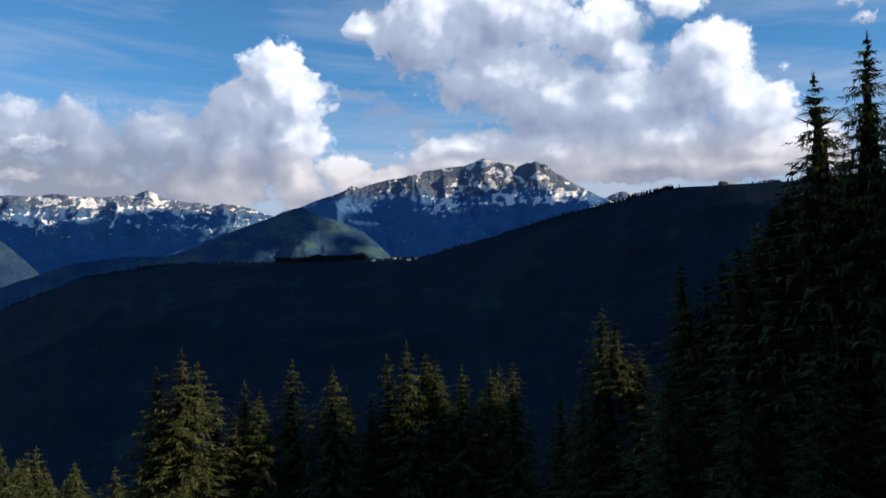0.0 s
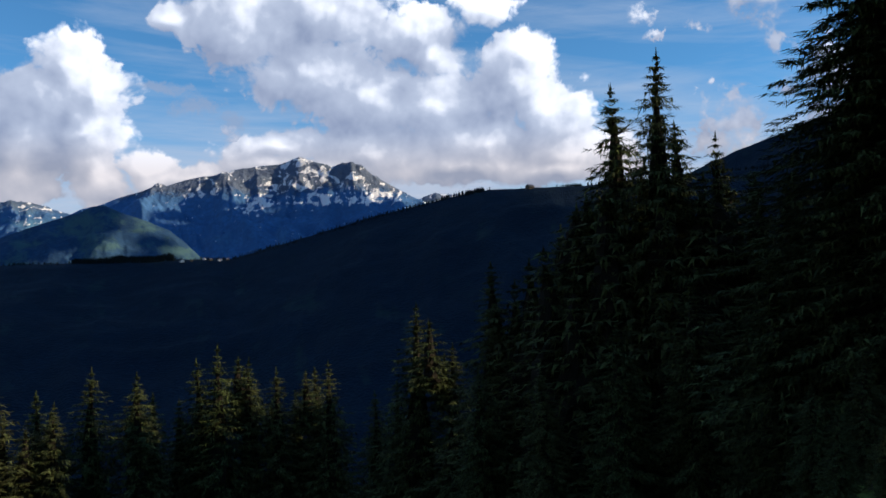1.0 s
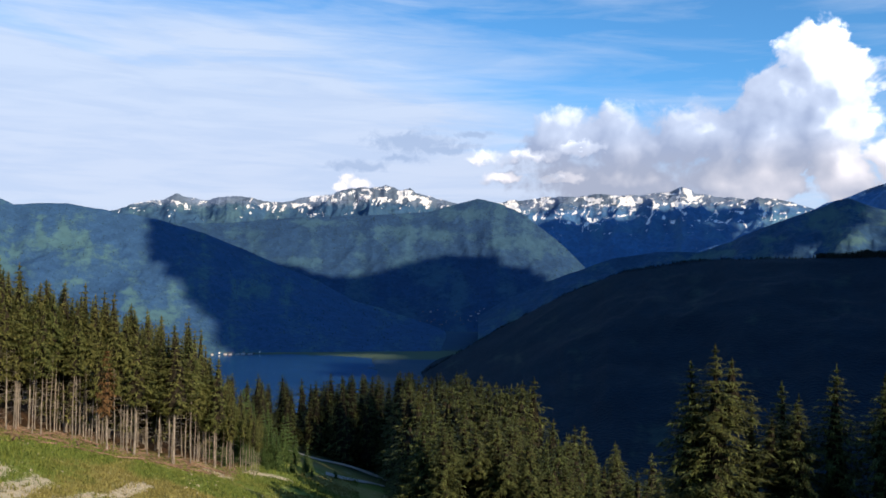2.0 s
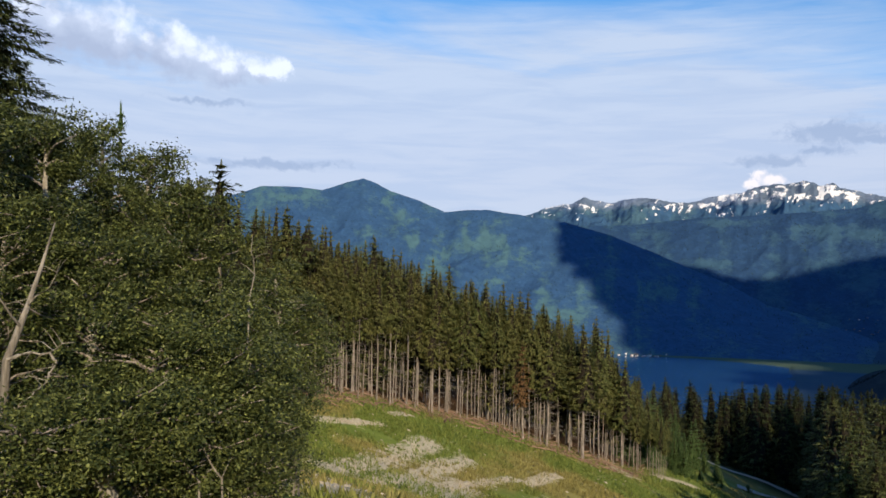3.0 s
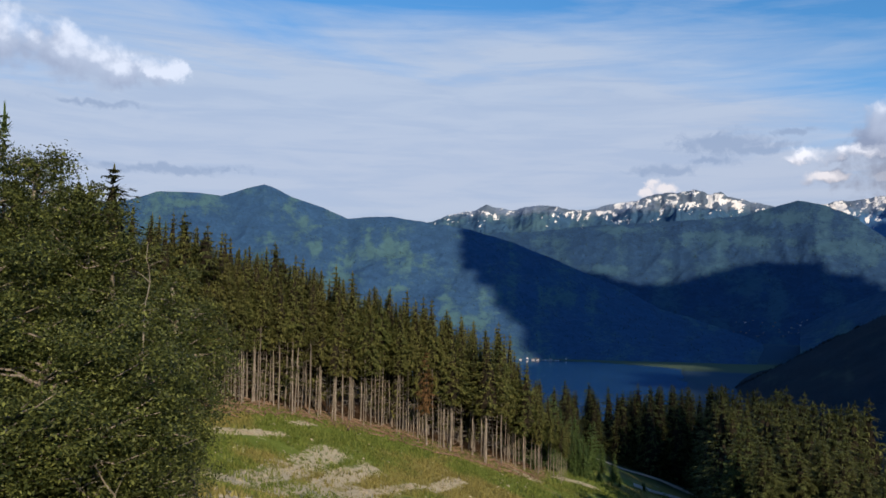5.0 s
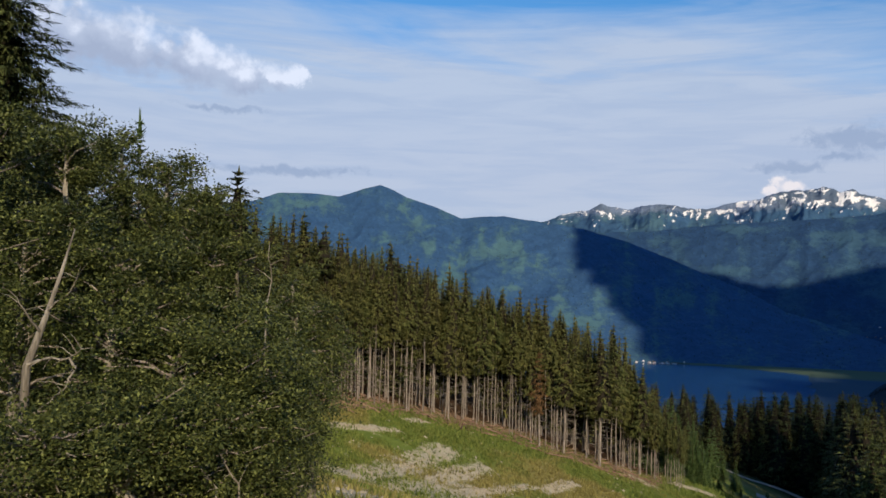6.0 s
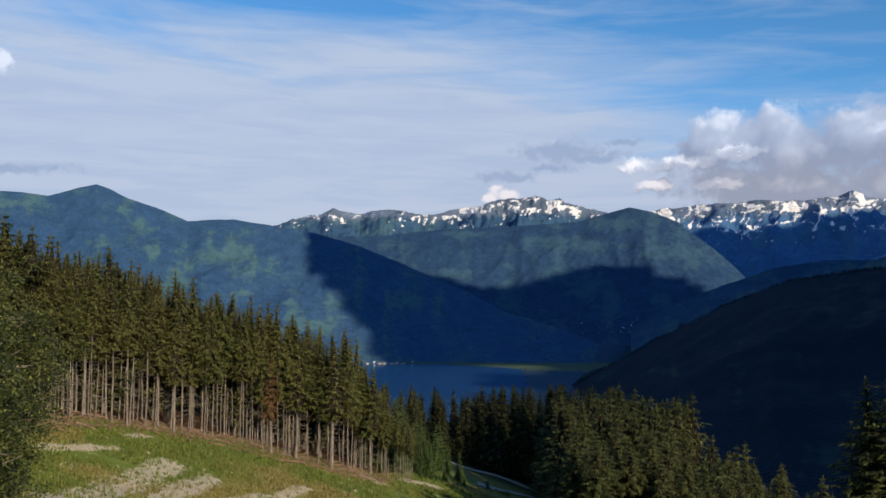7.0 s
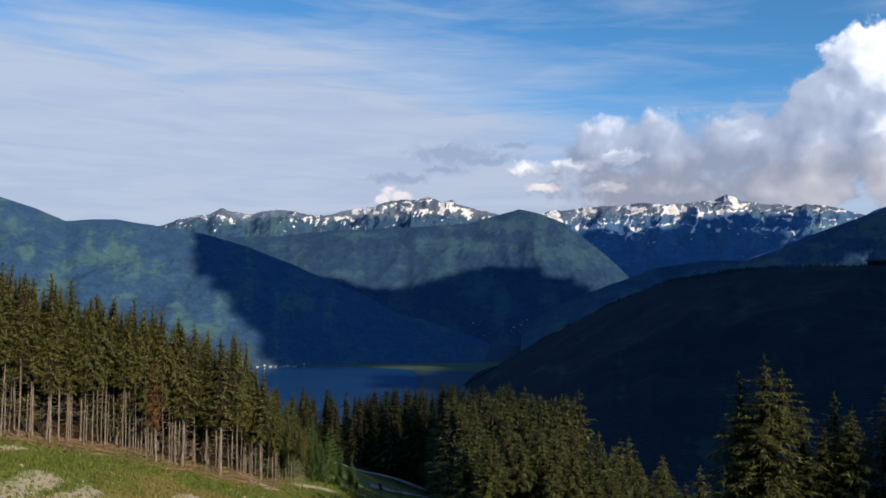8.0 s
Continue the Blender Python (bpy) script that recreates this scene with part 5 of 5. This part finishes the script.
# ---- far trees, houses and the litter of the meadow ----
def cone_trees(name, label, spots, mat):
    """Far trees, too many to count, as small ragged cones in one mesh."""
    rng = random.Random(77)
    v, f = [], []
    for x, y, z, h in spots:
        w = h * rng.uniform(0.17, 0.26)
        for z0, z1, k in ((-0.1, 0.62, 1.0), (0.35, 1.0, 0.62)):
            b, turn = len(v), rng.uniform(0, 6.283)
            for i in range(5):
                a = turn + 1.2566 * i
                q = w * k * rng.uniform(0.7, 1.2)
                v.append((x + math.cos(a) * q, y + math.sin(a) * q, z + h * z0))
            v.append((x, y, z + h * z1))
            f += [(b + i, b + (i + 1) % 5, b + 5) for i in range(5)]
    return tagged(new(name, mesh_of(name, v, f, mat)), label, "wood", kind="stuff")


def on_land(land, count, seed, low, high, rows=(4, None), columns=(0, None)):
    rng = random.Random(seed)
    x, y, z = (a[rows[0]:rows[1], columns[0]:columns[1]] for a in land)
    out = []
    for _ in range(count):
        i, j = rng.randrange(x.shape[0] - 1), rng.randrange(x.shape[1] - 1)
        u, w = rng.random(), rng.random()
        p = [(a[i, j] * (1 - u) + a[i + 1, j] * u) * (1 - w) + (a[i, j + 1] * (1 - u) + a[i + 1, j + 1] * u) * w for a in (x, y, z)]
        out.append((*p, rng.uniform(low, high)))
    return out


# bluish near-black needles carry the far ridge's shade and haze
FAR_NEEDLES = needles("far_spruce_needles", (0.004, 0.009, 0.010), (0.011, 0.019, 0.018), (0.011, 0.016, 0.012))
rng = random.Random(3)
crest = []
x, y, z = LAND_1
for j in range(int(x.shape[1])):
    az = -62 + 0.12 * j
    block = 5.1 < az < 11.3
    thick = 1.0 if block or -15.6 < az < -12.8 else 0.8 if az > -21 else 0.9
    if -20.5 < az < -15.8:
        thick = 0.03
    clump = float(fractal(np.array([az / 1.1]), np.array([2.5]), 3, 31)[0])
    thick *= 1.0 if block else min(1.0, max(0.25, (clump - 0.3) * 5))
    for k in range(12 if block else 7):
        if az > -46 and az < 39 and rng.random() < thick:
            i = rng.choice((3, 4, 4, 5))
            u = rng.random() * 0.9
            jj = min(j + 1, x.shape[1] - 1)
            high = rng.uniform(4.0, 6.0) + 9.0 * clump if block else rng.uniform(5.0, 9.0) if -15.6 < az < -12.8 else rng.uniform(2.5, 6.0)
            crest.append((x[i, j] * (1 - u) + x[i, jj] * u, y[i, j] * (1 - u) + y[i, jj] * u, z[i, j] * (1 - u) + z[i, jj] * u - 0.6, high))
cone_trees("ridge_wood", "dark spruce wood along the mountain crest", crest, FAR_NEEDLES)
# haze over the far flank is put into these needles' blue-grey
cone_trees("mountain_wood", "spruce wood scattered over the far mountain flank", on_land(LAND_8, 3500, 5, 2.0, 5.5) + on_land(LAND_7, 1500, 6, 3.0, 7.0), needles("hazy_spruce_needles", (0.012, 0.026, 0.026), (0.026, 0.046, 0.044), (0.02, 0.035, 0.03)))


def box(bm, x0, x1, y0, y1, z0, z1):
    vs = [bm.verts.new((x, y, z)) for x in (x0, x1) for y in (y0, y1) for z in (z0, z1)]
    for q in ((0, 1, 3, 2), (4, 6, 7, 5), (0, 4, 5, 1), (2, 3, 7, 6), (0, 2, 6, 4), (1, 5, 7, 3)):
        bm.faces.new([vs[i] for i in q])


def solid(name, build, mat):
    bm = bmesh.new()
    build(bm)
    bmesh.ops.recalc_face_normals(bm, faces=bm.faces)
    me = bpy.data.meshes.new(name)
    bm.to_mesh(me)
    bm.free()
    me.materials.append(mat)
    return me


def gable(bm, l, w, eave, top, over=0.5, thick=0.3):
    for s in (-1, 1):
        a = [bm.verts.new((x, s * y, z)) for x in (-l - over, l + over) for y, z in ((w + over, eave - over * (top - eave) / w), (0.0, top))]
        b = [bm.verts.new(v.co + Vector((0, 0, thick))) for v in a]
        bm.faces.new((a[0], a[1], a[3], a[2]))
        bm.faces.new((b[0], b[2], b[3], b[1]))
        for i, j in ((0, 2), (2, 3), (3, 1), (1, 0)):
            bm.faces.new((a[i], a[j], b[j], b[i]))


def house(l, w, eave, top, wall_mat, windows=3):
    root = tagged(new("house"), "", "house")

    def walls(bm):
        prof = [(-w, 0), (w, 0), (w, eave), (0, top - 0.05), (-w, eave)]
        a = [bm.verts.new((-l, y, z)) for y, z in prof]
        b = [bm.verts.new((l, y, z)) for y, z in prof]
        bm.faces.new(a)
        bm.faces.new(b)
        for i in range(5):
            bm.faces.new((a[i], a[(i + 1) % 5], b[(i + 1) % 5], b[i]))
    part("wall", solid("wall", walls, wall_mat), root)
    part("roof", solid("roof", lambda bm: gable(bm, l, w, eave, top), ROOFING), root)
    for s in (-1, 1):
        for k in range(windows):
            cx = -l + (k + 0.5) * 2 * l / windows
            part("window", solid("window", lambda bm: box(bm, cx - 0.6, cx + 0.6, s * w - 0.06, s * w + 0.06, eave * 0.35, eave * 0.75), GLASS_DARK), root)
    return root


def top_of(land, p):
    x, y, z = land
    i = np.argmin((x - p.x) ** 2 + (y - p.y) ** 2)
    return float(z.flat[i])


HOUSES = [house(6, 4.5, 5.0, 8.0, PLASTER), house(9, 5, 7.0, 10.0, PLASTER, 4), house(5, 4, 4.0, 6.8, TIMBER)]
rng = random.Random(8)
for i in range(70):
    if i < 34:
        az = rng.choice((rng.uniform(48.0, 49.9), rng.uniform(47.6, 52.4)))
        r = 2197 + 24 * rng.random() ** 2
    else:
        az, r = rng.uniform(32.4, 37.2), rng.uniform(2610, 2690)
    p = polar(az, r)
    m = Matrix.LocRotScale((p.x, p.y, max(float(ground_height(p.x, p.y)) + EYE, top_of(LAND_8 if i < 34 else LAND_7, p)) - 0.3), Euler((0, 0, rng.uniform(0, 3.14))), None)
    ob = copy_thing(HOUSES[rng.choice((0, 0, 2)) if i < 34 else rng.choice((0, 2, 2))], m)
    ob.scale = ((rng.uniform(0.35, 0.6) if i < 34 else rng.uniform(0.25, 0.45)),) * 3
    tagged(ob, "small white-walled house by the far lake shore" if i < 34 else "small pale house in the distant valley village", "house", "lakeside village" if i < 34 else "valley village")

# a hamlet on the wooded ridge
for i, az in enumerate((1.8, 2.3, 2.9, 3.3, 4.1, 4.7)):
    p = polar(az, float(np.interp(az, *zip(*DARK_FAR))) - 8 - 5 * (i % 3))
    ob = copy_thing(HOUSES[0 if i % 2 else 2], Matrix.LocRotScale((p.x, p.y, top_of(LAND_1, p) - 0.3), Euler((0, 0, 0.4 * i)), None))
    ob.scale = (0.45 + 0.05 * (i % 3),) * 3
    tagged(ob, "small house of a hamlet on the wooded ridge", "house", "hamlet on the ridge")

# the hut and the poles on the ridge
hut = copy_thing(HOUSES[2], Matrix.LocRotScale(place(-18.75, 6.22, 1248), Euler((0, 0, 0.5)), None))
hut.scale = (1.1, 1.0, 1.0)
hut.name = "mountain_hut"
tagged(hut, "low timber mountain hut on the grassy ridge top", "hut")
for ob in HOUSES:
    for o in (*ob.children_recursive, ob):
        bpy.data.objects.remove(o)


def lift_pole(p, h):
    root = tagged(new("lift_pylon"), "slim steel ski-lift pylon on the ridge top", "pylon", "pylons on the ridge")
    root.location = p

    def mast(bm):
        bmesh.ops.create_cone(bm, cap_ends=True, segments=8, radius1=0.28, radius2=0.18, depth=h, matrix=Matrix.Translation((0, 0, h / 2)))
    part("mast", solid("mast", mast, STEEL), root)
    part("crossarm", solid("crossarm", lambda bm: box(bm, -1.6, 1.6, -0.15, 0.15, h - 0.5, h - 0.15), STEEL), root)


for az, h in [(-19.9, 7.0), (-20.3, 5.5), (-20.75, 8.0), (-21.2, 6.0), (-19.5, 4.5)]:
    lift_pole(place(az, 6.2, 1246), h)

# brushwood and felled poles along the cut edge
rng = random.Random(21)
LOGS = []
for k in range(4):
    v, f = [], []
    tube(v, f, [(-2.5, 0, 0.1), (-0.8, rng.uniform(-0.1, 0.1), 0.12), (1.0, rng.uniform(-0.1, 0.1), 0.14), (2.6, 0, 0.1)], [0.13, 0.12, 0.10, 0.06], 7)
    LOGS.append(mesh_of("felled_log", v, f, WOOD, True))


def lie(ob, az, r, lift=0.03):
    p = polar(az, r)
    e = 0.5
    h = [float(ground_height(p.x + dx, p.y + dy)) for dx, dy in ((0, 0), (e, 0), (0, e))]
    up = Vector((-(h[1] - h[0]) / e, -(h[2] - h[0]) / e, 1)).normalized()
    turn = up.to_track_quat("Z", "Y") @ Euler((0, 0, rng.uniform(0, 6.283))).to_quaternion()
    ob.matrix_world = Matrix.LocRotScale((p.x, p.y, h[0] + EYE + lift), turn, None)


for i in range(90):
    az = rng.uniform(50, 73)
    r = float(np.interp(az, *EDGE_LINE)) - rng.uniform(-3.0, 5.5)
    ob = tagged(new("felled_log", LOGS[i % 4]), "thin felled spruce pole lying on the cut edge", "log", "felled poles")
    lie(ob, az, r, 0.05)
    ob.scale = (rng.uniform(0.4, 1.5), rng.uniform(0.7, 1.2), rng.uniform(0.7, 1.2))
v, f = [], []
for i in range(2600):
    az = rng.uniform(49, 77)
    r = float(np.interp(az, *EDGE_LINE)) + rng.gauss(-0.5, 2.6)
    p = polar(az, r)
    z = float(ground_height(p.x, p.y)) + EYE
    a, l, lift = rng.uniform(0, 6.283), rng.uniform(0.4, 1.8), rng.uniform(0, 0.5)
    d = Vector((math.cos(a), math.sin(a), rng.uniform(-0.15, 0.35)))
    tube(v, f, [Vector((p.x, p.y, z + 0.05 + lift * 0.4)), Vector((p.x, p.y, z + 0.05 + lift * 0.4)) + d * l], [rng.uniform(0.02, 0.05), 0.012], 4)
tagged(new("brushwood", mesh_of("brushwood", v, f, WOOD)), "reddish-brown cut branches heaped along the wood's edge", "brushwood", kind="stuff")

# stones and grass of the meadow
def bare_at(x, y):
    """Whether the place lies on one of the bare strips."""
    for x0, y0, x1, y1, w in STRIPS:
        dx, dy = x1 - x0, y1 - y0
        k = min(max(((x - x0) * dx + (y - y0) * dy) / (dx * dx + dy * dy), 0), 1)
        if math.hypot(x - x0 - k * dx, y - y0 - k * dy) < w * 0.85 and rng.random() < 0.74:
            return True
    return False


STONES = []
for k in range(5):
    bm = bmesh.new()
    bmesh.ops.create_icosphere(bm, subdivisions=2, radius=0.5)
    for w in bm.verts:
        q = w.co * 1.7 + Vector((k * 7, 0, 0))
        w.co *= 0.8 + 0.5 * noise.noise(q)
        w.co.z *= 0.62
    me = bpy.data.meshes.new("stone")
    bm.to_mesh(me)
    bm.free()
    me.materials.append(STONE)
    STONES.append(me)
for i in range(110):
    az = rng.uniform(45, 74)
    r = float(np.interp(az, *EDGE_LINE)) - 6 - rng.random() * 45
    ob = tagged(new("stone", STONES[i % 5]), "pale weathered stone lying in the meadow grass", "stone", "meadow stones")
    lie(ob, az, r, 0.0)
    s = rng.uniform(0.25, 0.75)
    ob.scale = (s * rng.uniform(0.8, 1.5), s, s)
# rubble on the bare strips
v, f = [], []
ico = bmesh.new()
bmesh.ops.create_icosphere(ico, subdivisions=1, radius=1.0)
pts, tri = [q.co.copy() for q in ico.verts], [[q.index for q in t.verts] for t in ico.faces]
ico.free()
for i in range(3600):
    x0, y0, x1, y1, w = STRIPS[rng.choices(range(len(STRIPS)), [8, 10, 6, 5, 3, 3, 3, 4, 2, 3, 4])[0]]
    u, w = rng.random(), w * 0.6
    p = Vector((x0 + (x1 - x0) * u + rng.gauss(0, w), y0 + (y1 - y0) * u + rng.gauss(0, w), 0))
    z = float(ground_height(p.x, p.y)) + EYE
    s, b = rng.uniform(0.05, 0.12) + 0.1 * rng.random() ** 4, len(v)
    stretch = (rng.uniform(0.7, 1.6), rng.uniform(0.7, 1.4), rng.uniform(0.45, 0.8))
    v += [(p.x + q.x * s * stretch[0], p.y + q.y * s * stretch[1], z + q.z * s * stretch[2]) for q in pts]
    f += [[b + k for k in t] for t in tri]
tagged(new("rubble", mesh_of("rubble", v, f, STONE)), "pale limestone rubble scattered over the bare slope", "rubble", kind="stuff")
v, f = [], []
for i in range(44000):
    az = rng.uniform(41, 76)
    r = float(np.interp(az, *EDGE_LINE)) + 1 + max(0, 50 - az) * 4.6 - rng.random() ** 0.8 * 62
    if i % 9 == 0:
        az, r = rng.uniform(62, 77), rng.uniform(24, 62)
    p = polar(az, r)
    if fractal(np.array([p.x / 9]), np.array([p.y / 9]), 3, 44)[0] < 0.27 or bare_at(p.x, p.y):
        continue
    z = float(ground_height(p.x, p.y)) + EYE
    h = rng.uniform(0.18, 0.5)
    for k in range(3):
        a = rng.uniform(0, 6.283)
        c, s, b = math.cos(a), math.sin(a), len(v)
        ox, oy = rng.uniform(-0.25, 0.25), rng.uniform(-0.25, 0.25)
        v += [(p.x + ox - s * 0.07, p.y + oy + c * 0.07, z - 0.03), (p.x + ox + s * 0.07, p.y + oy - c * 0.07, z - 0.03), (p.x + ox + c * h * 0.5, p.y + oy + s * h * 0.5, z + h)]
        f.append((b, b + 1, b + 2))
tagged(new("meadow_grass", mesh_of("meadow_grass", v, f, BLADES)), "tufts of fresh green and yellowing meadow grass", "grass", kind="stuff")

# the gravel track at the foot of the meadow
v, f = [], []
course = [(46.5, 203.0), (44.4, 204.0), (43.2, 205.5), (41.5, 209.0), (39.6, 208.0), (38.2, 200.0), (38.4, 192.0), (39.4, 187.0), (40.7, 181.0), (41.9, 177.5), (43.2, 177.0)]
for i in range(61):
    t = i / 60 * (len(course) - 1)
    k = min(int(t), len(course) - 2)
    u = t - k
    u = u * u * (3 - 2 * u)
    az, r = (course[k][q] * (1 - u) + course[k + 1][q] * u for q in (0, 1))
    for side in (-2.0, 0.0, 2.0):
        p = polar(az, r + side)
        v.append((p.x, p.y, float(ground_height(p.x, p.y)) + EYE + 0.12 + (0.05 if side == 0 else 0)))
for i in range(60):
    for k in range(2):
        b = i * 3 + k
        f.append((b, b + 1, b + 4, b + 3))
tagged(new("road", mesh_of("road", v, f, plain("track_gravel", (0.26, 0.25, 0.23), (0.42, 0.40, 0.37), 0.95, 1.5), True)), "pale gravel forest track bending below the meadow", "track", kind="structure")
